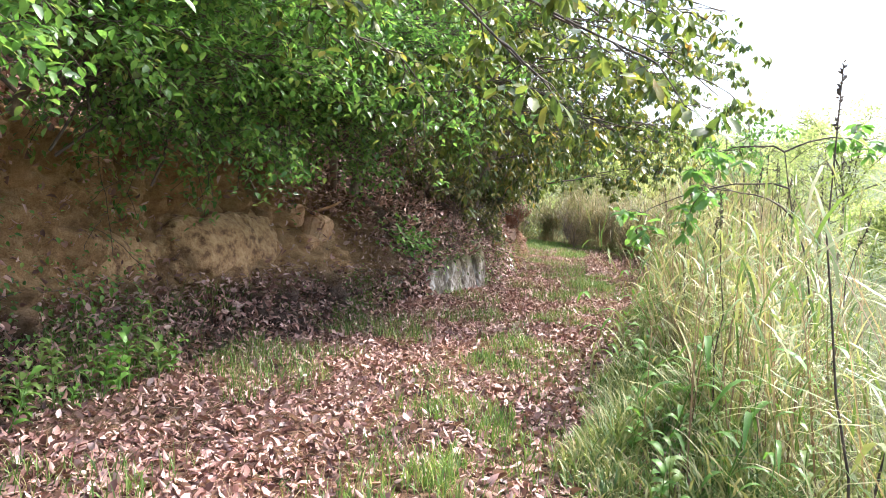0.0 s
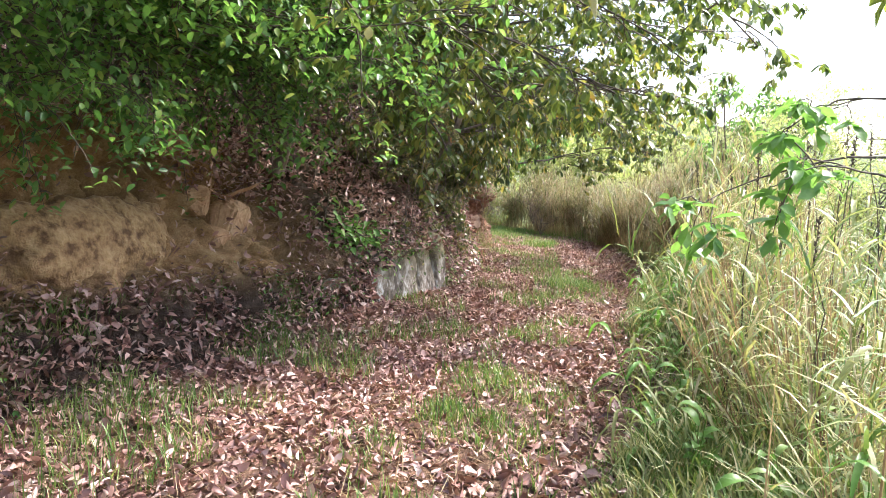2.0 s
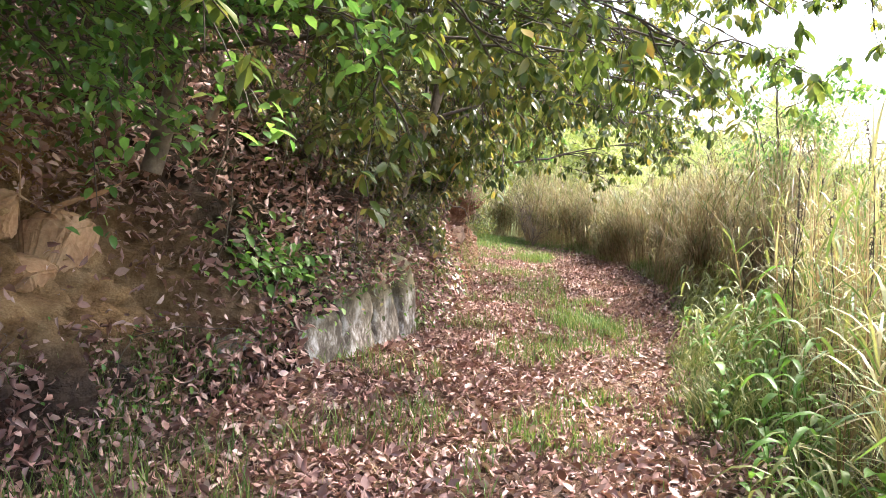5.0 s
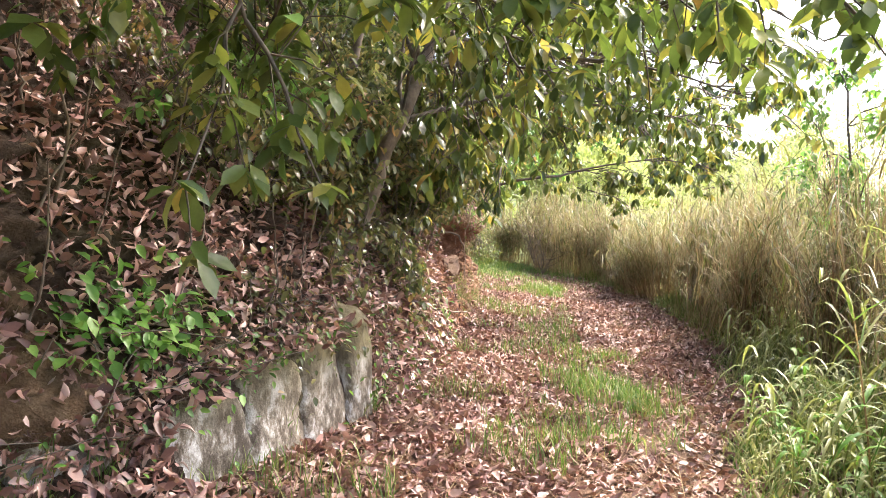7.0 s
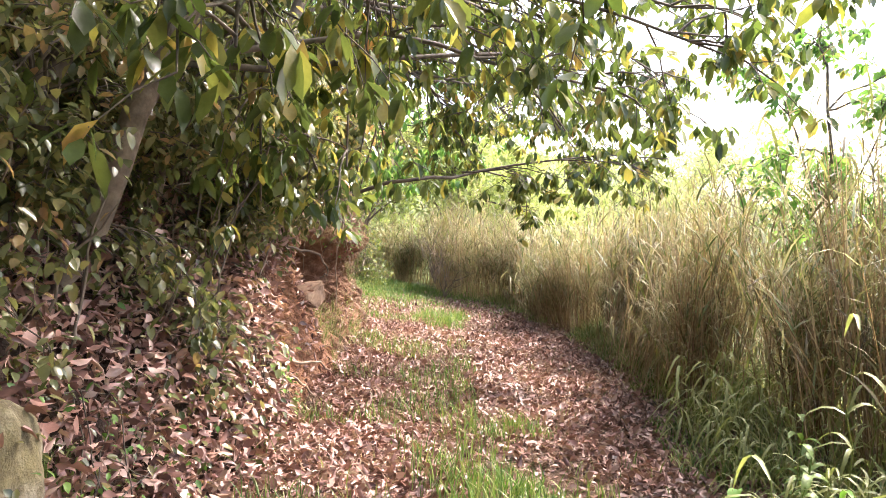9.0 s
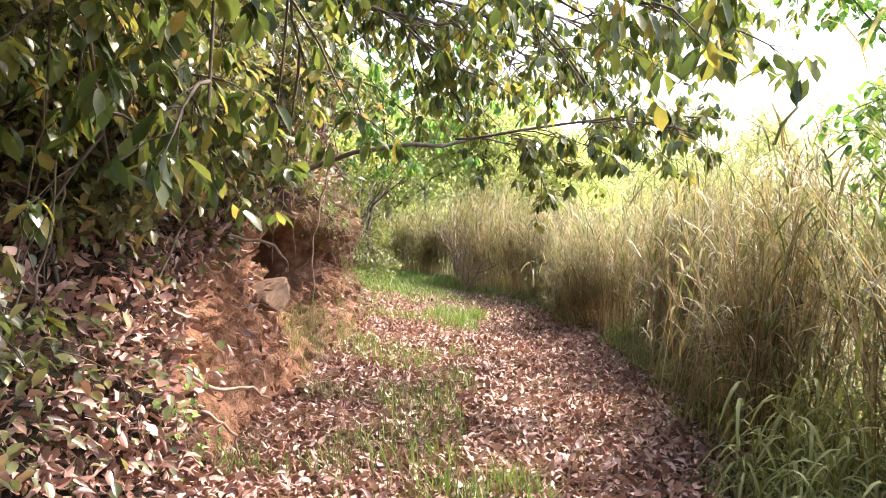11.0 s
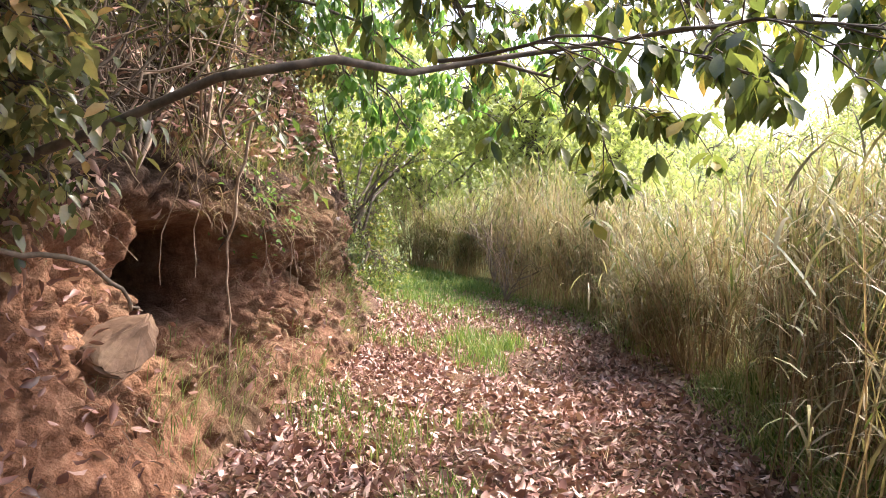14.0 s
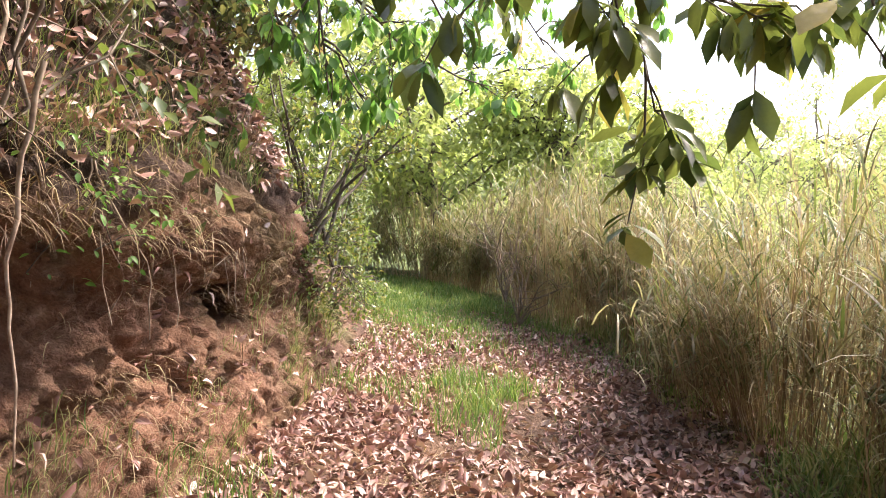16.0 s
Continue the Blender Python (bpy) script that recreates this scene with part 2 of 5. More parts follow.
def blades(pos, yaw, height, width, lean, bend, rng, steps=4):
    """Grass blades or reed leaves: tapered strips that rise at an angle lean from upright and bend over."""
    n = len(pos)
    s = np.linspace(0, 1, steps + 1)
    ang = lean[:, None] + bend[:, None] * s[None] ** 1.3
    seg = height[:, None] / steps
    r = np.cumsum(np.concatenate([np.zeros((n, 1)), np.sin(ang[:, :-1]) * seg], 1), 1)
    z = np.cumsum(np.concatenate([np.zeros((n, 1)), np.cos(ang[:, :-1]) * seg], 1), 1)
    d = np.stack([np.cos(yaw), np.sin(yaw)], 1)
    side = np.stack([-d[:, 1], d[:, 0]], 1)
    twist = rng.uniform(-0.9, 0.9, n)
    side = side * np.cos(twist)[:, None] + d * np.sin(twist)[:, None]
    w = width[:, None] * np.array([0.7, 1.0, 0.85, 0.55, 0.06])[None, : steps + 1] * 0.5
    mid = np.stack([pos[:, None, 0] + d[:, None, 0] * r, pos[:, None, 1] + d[:, None, 1] * r, pos[:, None, 2] + z], 2)
    off = np.stack([side[:, None, 0] * w, side[:, None, 1] * w, np.zeros_like(w)], 2)
    v = np.stack([mid - off, mid + off], 2).reshape(-1, 3)
    f = []
    for i in range(steps):
        a = 2 * i
        f += [(a, a + 1, a + 3), (a, a + 3, a + 2)]
    ff = np.array(f)[None] + (np.arange(n) * 2 * (steps + 1))[:, None, None]
    return v, ff.reshape(-1, 3)


def tube(points, radii, sides=6):
    """A tapered tube of triangles along points."""
    p = np.asarray(points, float)
    r = np.broadcast_to(np.asarray(radii, float), (len(p),))
    d = np.gradient(p, axis=0)
    d /= np.linalg.norm(d, axis=1)[:, None] + 1e-9
    up = np.where(np.abs(d[:, 2:3]) > 0.9, np.array([[1.0, 0, 0]]), np.array([[0, 0, 1.0]]))
    a = np.cross(d, up)
    a /= np.linalg.norm(a, axis=1)[:, None] + 1e-9
    b = np.cross(d, a)
    th = np.linspace(0, 2 * np.pi, sides, endpoint=False)
    v = p[:, None] + r[:, None, None] * (np.cos(th)[None, :, None] * a[:, None] + np.sin(th)[None, :, None] * b[:, None])
    f = []
    for i in range(len(p) - 1):
        for j in range(sides):
            q, w = i * sides + j, i * sides + (j + 1) % sides
            f += [(q, w, w + sides), (q, w + sides, q + sides)]
    return v.reshape(-1, 3), np.array(f)


def bent(a, b, rng, sag=0.0, wobble=0.06, n=9):
    """A wandering line from a to b, arched up by sag in its middle."""
    a, b = np.asarray(a, float), np.asarray(b, float)
    s = np.linspace(0, 1, n)[:, None]
    p = a + (b - a) * s
    p[:, 2] += sag * 4 * (s[:, 0] * (1 - s[:, 0]))
    k = np.cumsum(rng.normal(0, wobble / math.sqrt(n), (n, 3)), 0)
    k -= k[0] + (k[-1] - k[0]) * s
    return p + k * np.linalg.norm(b - a) ** 0.5


def fbm(p, scale, seed, octaves=4):
    """Smooth noise at many points at once, about -1 to 1."""
    rng = np.random.default_rng(seed)
    out, amp = np.zeros(len(p)), 1.0
    for o in range(octaves):
        for _ in range(5):
            k = rng.normal(0, 1, 3) * scale * (1.9 ** o)
            out += amp * 0.42 * np.sin(p @ k + rng.uniform(0, 6.28) + 1.3 * np.sin(p @ (k[[1, 2, 0]] * 0.7)))
        amp *= 0.55
    return out * 0.6


def chunky(p, scale, squash=1.0):
    """Broken, clod-like relief at the points: cell edges deep, clods proud."""
    out = np.empty(len(p))
    for i, (x, y, z) in enumerate(p * scale):
        d = noise.voronoi((x, y, z * squash))[0]
        out[i] = min(d[1] - d[0], 0.5)
    return out


def grainy(p, scale):
    out = np.empty(len(p))
    for i, q in enumerate(p * scale):
        out[i] = noise.fractal(Vector(q), 0.9, 2.1, 4)
    return out


# ---------------------------------------------------------------- the plan
FOOT_Y = [-8, 0, 3, 5, 7, 8.2, 9.6, 10.6, 11.3, 11.95, 13, 14.9, 16.3, 17, 18.2, 20, 22, 25, 28, 31, 35, 42]
FOOT_X = [-4.2, -3.3, -3.0, -2.75, -2.2, -1.5, -0.75, -0.05, 0.35, 0.72, 0.98, 1.36, 1.58, 1.75, 1.95, 2.25, 2.45, 2.5, 2.1, 0.9, -2, -9]
EDGE_Y = [-8, 0, 4, 6, 7.4, 9, 10.2, 12, 13.4, 16, 18.3, 20.8, 22.5, 24, 25.4, 27, 28.4, 30, 31.5, 32.5, 33.2, 42]
EDGE_X = [-0.9, 0.35, 0.95, 1.32, 1.75, 2.25, 2.6, 3.3, 3.95, 4.7, 5.1, 5.3, 5.32, 5.05, 4.72, 4.4, 4.1, 3.7, 2.8, 1.4, -1.0, -10]
MID_Y = [-8, 0, 4, 5.8, 8.2, 10.4, 11.6, 14, 17, 19, 21.5, 25, 28, 31, 36]
MID_X = [-2.0, -0.75, -0.08, 0.22, 0.85, 1.85, 2.3, 2.85, 3.35, 3.62, 3.75, 3.45, 2.6, 1.3, -3]


def foot(y):
    return np.interp(y, FOOT_Y, FOOT_X)


def edge(y):
    return np.interp(y, EDGE_Y, EDGE_X)


def middle(y):
    return np.interp(y, MID_Y, MID_X)


def ground_z(x, y):
    """Height of the ground: two shallow ruts, a low crown, a verge, then a valley and far hills."""
    x, y = np.asarray(x, float), np.asarray(y, float)
    d = x - middle(y)
    z = -0.035 * np.exp(-((d + 0.75) / 0.32) ** 2) - 0.035 * np.exp(-((d - 0.68) / 0.25) ** 2) + 0.03 * np.exp(-(d / 0.35) ** 2)
    e = x - edge(y)
    z = z + 0.10 * np.clip(e, 0, 1.2)
    z = z - 0.22 * np.clip(e - 3.5, 0, 14)
    far = np.hypot(x - 3, y - 15)
    z = z + 0.16 * np.clip(far - 70, 0, 250) * (0.55 + 0.45 * np.sin(np.arctan2(y, x) * 5 + 1.0))
    f = foot(np.clip(y, -8, 42)) - x
    z = z - 0.4 * np.clip(f, 0, 0.8)
    z = z + 0.17 * np.exp(-((x - foot(np.clip(y, -8, 42))) / 0.5) ** 2) * np.interp(y, [8.8, 10.2, 12.0, 12.9], [0, 1, 1, 0])
    return z


def red_clay(y, z):
    """How far the bank is bare red clay, 0 to 1: a tongue that rises along the track, then the walls of the hollows."""
    top = np.interp(y, [15.0, 15.5, 16.2, 17.0, 17.6, 18.3], [0.55, 0.95, 1.2, 1.4, 1.4, 1.5])
    return np.interp(y, [14.7, 15.15, 17.4, 18.3, 20.6, 23.0], [0, 1, 1, 0.5, 0.6, 0.2]) * np.clip((top - z) / 0.2 + 0.5, 0, 1)


# ---------------------------------------------------------------- ground sheet
def spaced(lo, hi, core_lo, core_hi, step, growth=1.16):
    core = list(np.arange(core_lo, core_hi, step))
    s, x = step, core_lo
    left = []
    while x > lo:
        s *= growth
        x -= s
        left.append(x)
    s, x = step, core[-1]
    right = []
    while x < hi:
        s *= growth
        x += s
        right.append(x)
    return np.array(left[::-1] + core + right)


def build_ground():
    xs, ys = spaced(-900, 900, -4, 7, 0.06), spaced(-900, 900, -2, 30, 0.07)
    gx, gy = np.meshgrid(xs, ys)
    x, y = gx.ravel(), gy.ravel()
    z = ground_z(x, y)
    p = np.stack([x, y, np.zeros_like(x)], 1)
    near = np.hypot(x - 2, y - 14) < 25
    z[near] += 0.018 * fbm(p[near], 2.5, 3, 4)
    p[:, 2] = z
    nx, ny = len(xs), len(ys)
    i = (np.arange(ny - 1)[:, None] * nx + np.arange(nx - 1)[None]).ravel()
    f = np.stack([i, i + 1, i + nx + 1, i + nx], 1)
    me = raw_mesh("ground", p, f, EARTH)
    d = x - middle(y)
    col = np.zeros((len(p), 4))
    col[:, 0] = 0.12 + 0.1 * fbm(p, 1.1, 8, 3)
    col[:, 1] = np.clip(0.28 - 0.2 * np.abs(d + 0.7), 0, 0.3)
    green = np.clip((y - 23.5) / 3, 0, 1) * (np.abs(d) < 6) + np.clip((x - edge(y)) / 1.5, 0, 0.8) + (np.hypot(x, y - 14) > 30)
    col[:, 2] = np.clip(green, 0, 1)
    col[:, 3] = 1
    me.color_attributes.new("soil", "FLOAT_COLOR", "POINT").data.foreach_set("color", np.clip(col, 0, 1).ravel())
    tagged(new("ground", me), "leaf-strewn brown soil of a grassy farm track", "ground", kind="structure")


build_ground()

# ---------------------------------------------------------------- bank
# Profiles: pairs of inset from the foot and height, at places along the track.
PROFILES = [
    (-8.0, [(0, -0.1), (0.35, 0.3), (0.6, 0.9), (0.65, 1.5), (0.6, 2.0), (1.2, 2.5), (3, 3.4), (8, 5.5)]),
    (6.0, [(0, -0.1), (0.4, 0.3), (0.62, 0.85), (0.72, 1.5), (0.62, 2.05), (1.2, 2.5), (3, 3.4), (8, 5.5)]),
    (8.6, [(0, -0.1), (0.35, 0.35), (0.62, 0.8), (0.95, 1.3), (0.95, 1.9), (1.5, 2.4), (3, 3.4), (8, 5.5)]),
    (9.6, [(0, -0.1), (0.25, 0.3), (0.5, 0.68), (0.85, 1.15), (1.15, 1.75), (1.7, 2.35), (3.1, 3.45), (8, 5.6)]),
    (10.3, [(0, -0.1), (0.06, 0.3), (0.16, 0.6), (0.55, 1.05), (1.2, 1.7), (1.8, 2.3), (3.2, 3.5), (8, 5.8)]),
    (11.2, [(0, -0.1), (0.05, 0.35), (0.12, 0.74), (0.5, 1.15), (0.95, 1.75), (1.55, 2.4), (3.1, 3.7), (8, 6.2)]),
    (13.0, [(0, -0.1), (0.18, 0.3), (0.36, 0.75), (0.62, 1.2), (1.0, 1.75), (1.55, 2.4), (3.0, 3.7), (8, 6.2)]),
    (14.6, [(0, -0.1), (0.08, 0.3), (0.2, 0.7), (0.4, 1.1), (0.8, 1.65), (1.3, 2.3), (2.6, 3.7), (8, 6.5)]),
    (16.2, [(0, -0.1), (0.1, 0.3), (0.2, 0.7), (0.38, 1.1), (0.5, 1.55), (0.9, 2.15), (2.0, 3.6), (7, 6.5)]),
    (17.6, [(0, -0.1), (0.22, 0.35), (0.42, 0.75), (0.52, 1.1), (0.45, 1.5), (0.8, 2.05), (1.6, 3.5), (6, 6.5)]),
    (18.15, [(0, -0.1), (0.26, 0.4), (0.6, 0.72), (1.1, 0.98), (0.24, 1.42), (0.55, 1.95), (1.4, 3.5), (6, 6.5)]),
    (18.75, [(0, -0.1), (0.2, 0.4), (0.34, 0.72), (0.36, 1.0), (0.03, 1.34), (0.4, 1.85), (1.25, 3.4), (6, 6.4)]),
    (19.9, [(0, -0.1), (0.16, 0.4), (0.3, 0.72), (0.32, 0.95), (0.04, 1.25), (0.34, 1.95), (0.8, 3.2), (6, 6.2)]),
    (21.0, [(0, -0.1), (0.15, 0.35), (0.25, 0.65), (0.3, 0.9), (0.15, 1.2), (0.42, 1.9), (0.95, 3.0), (6, 5.6)]),
    (24.0, [(0, -0.1), (0.3, 0.2), (0.5, 0.5), (0.7, 0.8), (0.9, 1.1), (1.4, 1.5), (3, 2.4), (8, 4.5)]),
    (42.0, [(0, -0.1), (0.4, 0.2), (0.7, 0.4), (1.0, 0.6), (1.4, 0.8), (2.0, 1.1), (4, 2.0), (8, 3.5)]),
]
PROF_Y = np.array([p[0] for p in PROFILES])
PROF = np.array([p[1] for p in PROFILES], float)
PROF_S = np.array([0, 0.16, 0.32, 0.46, 0.60, 0.72, 0.86, 1.0])


def bank_point(y, s):
    """Place on the smooth bank face at y along and s from foot (0) to wood (1)."""
    y, s = np.atleast_1d(np.asarray(y, float)), np.atleast_1d(np.asarray(s, float))
    d, z = np.zeros(len(y)), np.zeros(len(y))
    k = np.clip(np.searchsorted(PROF_Y, y) - 1, 0, len(PROF_Y) - 2)
    t = np.clip((y - PROF_Y[k]) / (PROF_Y[k + 1] - PROF_Y[k]), 0, 1)
    t = t * t * (3 - 2 * t)
    j = np.clip(np.searchsorted(PROF_S, s, side="right") - 1, 0, len(PROF_S) - 2)
    u = (s - PROF_S[j]) / (PROF_S[j + 1] - PROF_S[j])
    for c, out in ((0, d), (1, z)):
        lo = PROF[k, j, c] * (1 - u) + PROF[k, j + 1, c] * u
        hi = PROF[k + 1, j, c] * (1 - u) + PROF[k + 1, j + 1, c] * u
        out[:] = lo * (1 - t) + hi * t
    return np.stack([foot(y) - d, y + 0.25 * d, z], 1)


def build_bank():
    ys = np.concatenate([np.arange(-8, 4, 0.12), np.arange(4, 14.6, 0.034), np.arange(14.6, 21.5, 0.024), np.arange(21.5, 24, 0.036), np.arange(24, 42, 0.12)])
    ss = np.concatenate([np.linspace(0, 0.72, 110), np.linspace(0.73, 1, 22)])
    gy, gs = np.meshgrid(ys, ss, indexing="ij")
    y, s = gy.ravel(), gs.ravel()
    p = bank_point(y, s)
    rough = np.interp(s, [0, 0.1, 0.3, 0.6, 0.75, 1.0], [0.25, 0.6, 1.0, 1.0, 0.7, 1.2])
    a, b, c = fbm(p, 1.6, 11, 3), fbm(p, 5.0, 12, 3), fbm(p, 16.0, 13, 2)
    ridged = np.abs(fbm(p * np.array([1, 1, 0.45]), 6.0, 14, 3))
    clod, grain = chunky(p, 2.6, 0.8), grainy(p, 5.5)
    small = chunky(p, 8.0)
    streak = grainy(p * np.array([1, 1, 0.28]), 11.0)
    tiny = chunky(p, 19.0, 0.6)
    calm = np.interp(y, [14.2, 15.0, 17.3, 18.0], [1, 0.42, 0.42, 1])
    wall = np.where(p[:, 2] < 0.9, np.interp(y, [9.8, 10.4, 11.9, 12.3], [1, 0.15, 0.15, 1]), 1.0)
    out = rough * wall * (calm * (0.10 * a + 0.04 * b + 0.11 * grain - 0.05 * ridged) + 0.02 * c + np.interp(y, [13.5, 14.8, 17.3, 18.0], [0.22, 0.04, 0.04, 0.2]) * (clod - 0.22) + (0.07 + 0.04 * (1 - calm)) * streak + np.interp(y, [13.5, 14.8, 17.3, 18.0], [0.10, 0.035, 0.035, 0.08]) * (small - 0.2) + (0.05 + 0.04 * (1 - calm)) * (tiny - 0.2))
    # two pockets that run into the bank along the track
    hollow = np.exp(-((y - 18.1) / 0.3) ** 4 - ((p[:, 2] - 1.0) / 0.27) ** 4)
    burrow = np.exp(-((y - 20.3) / 0.36) ** 4 - ((p[:, 2] - 0.8) / 0.17) ** 4)
    out -= 0.28 * np.exp(-((y - 21.0) / 0.14) ** 2 - ((p[:, 2] - 0.72) / 0.12) ** 2)
    out -= 0.22 * np.exp(-((y - 9.35) / 0.28) ** 2 - ((p[:, 2] - 1.1) / 0.2) ** 2)
    p[:, 0] += out
    p[:, 1] -= 0.3 * out
    p[:, 0] -= 0.75 * hollow + 0.6 * burrow
    p[:, 1] += 0.8 * hollow + 0.95 * burrow
    p[:, 2] += 0.5 * rough * (0.05 * b + 0.02 * c + 0.05 * grain)
    ny, ns = len(ys), len(ss)
    i = (np.arange(ny - 1)[:, None] * ns + np.arange(ns - 1)[None]).ravel()
    f = np.stack([i, i + ns, i + ns + 1, i + 1], 1)
    me = raw_mesh("bank", p, f, EARTH)
    n1 = fbm(p, 2.2, 21, 4)
    face = np.interp(s, [0.2, 0.32, 0.62, 0.72], [0, 1, 1, 0])
    tan = np.interp(y, [9.7, 10.45], [1, 0]) * face * np.clip(0.95 + 0.5 * n1, 0, 1)
    red = red_clay(y + 0.25 * n1, p[:, 2] + 0.2 * n1) * np.interp(s, [0.0, 0.05], [0.5, 1]) * np.clip(0.9 + 0.5 * n1, 0, 1)
    moss = 0.5 * np.clip(fbm(p, 1.4, 22, 3), 0, 1) * np.interp(y, [9.5, 11, 17.3, 18.2, 30], [0.1, 0.5, 0.1, 0.6, 1])
    col = np.stack([tan, red, moss, np.ones_like(tan)], 1)
    me.color_attributes.new("soil", "FLOAT_COLOR", "POINT").data.foreach_set("color", np.clip(col, 0, 1).ravel())
    tagged(new("bank", me), "eroded tan and red clay bank beside the track", "bank", kind="structure")


build_bank()


# ---------------------------------------------------------------- stones
def stone_mesh(name, size, material, seed, rough=0.16, flat=2.4, cuts=40):
    """A boulder: a rounded box worn by noise."""
    th, ph = np.meshgrid(np.linspace(0, 2 * np.pi, cuts * 2, endpoint=False), np.linspace(0.02, np.pi - 0.02, cuts))
    d = np.stack([np.sin(ph) * np.cos(th), np.sin(ph) * np.sin(th), np.cos(ph)], 2).reshape(-1, 3)
    r = 1 / (np.abs(d) ** flat).sum(1) ** (1 / flat)
    sz = np.array(size) * 0.5
    q = d * sz + seed
    v = d * r[:, None] * (1 + rough * fbm(d, 1.7, seed, 3) + 0.5 * rough * grainy(q, 5.0) + 0.9 * rough * (chunky(q, 4.0) - 0.2))[:, None] * sz
    w = cuts * 2
    f = [(i * w + j, (i + 1) * w + j, (i + 1) * w + (j + 1) % w, i * w + (j + 1) % w) for i in range(cuts - 1) for j in range(w)]
    return raw_mesh(name, v, f, material)


def angular_mesh(name, size, material, seed):
    """A broken stone with flat faces and chipped edges."""
    rng = np.random.default_rng(seed)
    d = rng.normal(0, 1, (26, 3))
    d /= (np.abs(d) ** 4).sum(1)[:, None] ** 0.25
    bm = bmesh.new()
    for q in d * rng.uniform(0.8, 1.0, (26, 1)) * np.array(size) * 0.5:
        bm.verts.new(q)
    hull = bmesh.ops.convex_hull(bm, input=bm.verts)
    bmesh.ops.delete(bm, geom=[g for g in hull["geom_interior"] if isinstance(g, bmesh.types.BMVert)], context="VERTS")
    bmesh.ops.bevel(bm, geom=bm.edges[:], offset=min(size) * 0.05, segments=2, affect="EDGES")
    bmesh.ops.triangulate(bm, faces=bm.faces[:])
    bmesh.ops.subdivide_edges(bm, edges=[e for e in bm.edges if e.calc_length() > 0.04], cuts=3, use_grid_fill=True)
    for v in bm.verts:
        v.co *= 1 + 0.07 * noise.fractal(v.co * 14 + Vector((seed, 0, 0)), 0.9, 2.0, 4)
    me = bpy.data.meshes.new(name)
    bm.to_mesh(me)
    bm.free()
    me.materials.append(material)
    return me


def place_angular(name, size, material, seed, m, label):
    ob = new(name, angular_mesh(name, size, material, seed))
    ob.matrix_world = m
    return tagged(ob, label, "rock")


def place_stone(name, size, material, seed, m, label, **kw):
    ob = new(name, stone_mesh(name, size, material, seed, **kw))
    ob.matrix_world = m
    return tagged(ob, label, "rock")


place_stone("boulder", (0.9, 1.75, 0.92), CLAY_ROCK, 31, pose(-2.56, 8.42, 0.92, 4, -12, -24), "large rough tan clay boulder bulging from the bank", rough=0.17, flat=3.0)
place_stone("boulder", (0.9, 1.7, 0.66), CLAY_ROCK, 61, pose(-3.26, 7.1, 0.86, -4, -12, -14), "rough tan clay boulder half sunk in the bank", rough=0.2, flat=2.8)
place_angular("cracked_rock", (0.4, 0.52, 0.74), CRACK_ROCK, 35, pose(-1.66, 9.86, 1.0, -8, 10, -30), "split orange clay rock set in the bank")
place_angular("cracked_rock", (0.3, 0.32, 0.34), CRACK_ROCK, 37, pose(-1.9, 9.58, 1.32, 14, 6, -50), "small orange clay rock above a crack in the bank")
place_angular("cracked_rock", (0.3, 0.3, 0.24), CRACK_ROCK, 39, pose(-1.72, 9.6, 0.96, 10, 20, -20), "small orange clay rock beside a crack in the bank")
place_angular("cracked_rock", (0.3, 0.34, 0.26), CRACK_ROCK, 41, pose(-1.42, 10.28, 0.92, 0, 0, -20), "crumbling clay lump at the foot of the bank")
place_angular("ledge_stone", (0.36, 0.46, 0.2), RED_ROCK, 47, pose(1.52, 17.27, 0.79, 22, 8, -20), "flat brown stone jutting out of red clay")


def fluted_stone(seed, w, d, h):
    """One upright limed stone with a rounded top and a worn foot."""
    cuts, w2 = 30, 40
    zs = np.linspace(0, 1, cuts)
    th = np.linspace(0, 2 * np.pi, w2, endpoint=False)
    v = []
    for s in zs:
        k = (1 - max(0, (s - 0.80) / 0.20) ** 2.6) ** 0.5 if s < 1 else 0.02
        k *= 1.0 + 0.10 * (1 - s)
        for a in th:
            c, n = math.cos(a), math.sin(a)
            r = 1 / (abs(c) ** 3.4 + abs(n) ** 3.4) ** (1 / 3.4)
            v.append((c * r * d / 2 * k, n * r * w / 2 * k, s * h))
    v = np.array(v)
    q = v / np.array([d, w, h])
    v[:, :2] *= (1 + 0.10 * fbm(q * np.array([1, 1, 0.5]), 3.0, seed, 4) + 0.10 * grainy(q * np.array([1, 1, 0.6]) + seed, 5.0) + 0.12 * (chunky(q + seed, 3.5) - 0.2))[:, None]
    f = [(i * w2 + j, i * w2 + (j + 1) % w2, (i + 1) * w2 + (j + 1) % w2, (i + 1) * w2 + j) for i in range(cuts - 1) for j in range(w2)]
    return raw_mesh("stone", v, f, LIMED)


def build_revetment():
    wall = thing("stone_revetment", (0.25, 11.0, 0.0), "row of whitewashed mossy upright stones holding the bank", "stone wall")
    along = [(0.69, 11.87, 0.34, 0.90, 3), (0.48, 11.5, 0.42, 0.80, 8), (0.25, 11.1, 0.54, 0.72, 14), (-0.02, 10.7, 0.66, 0.6, 18), (-0.36, 10.3, 0.78, 0.52, 23)]
    for k, (x, y, w, h, seed) in enumerate(along):
        st = part("stone", fluted_stone(50 + seed, w, 0.38, h + 0.12), wall)
        st.location = Vector((x - 0.18, y + 0.07, -0.1)) - wall.location
        st.rotation_euler = (0, radians(-6), radians(-34 + 5 * math.sin(seed)))


build_revetment()


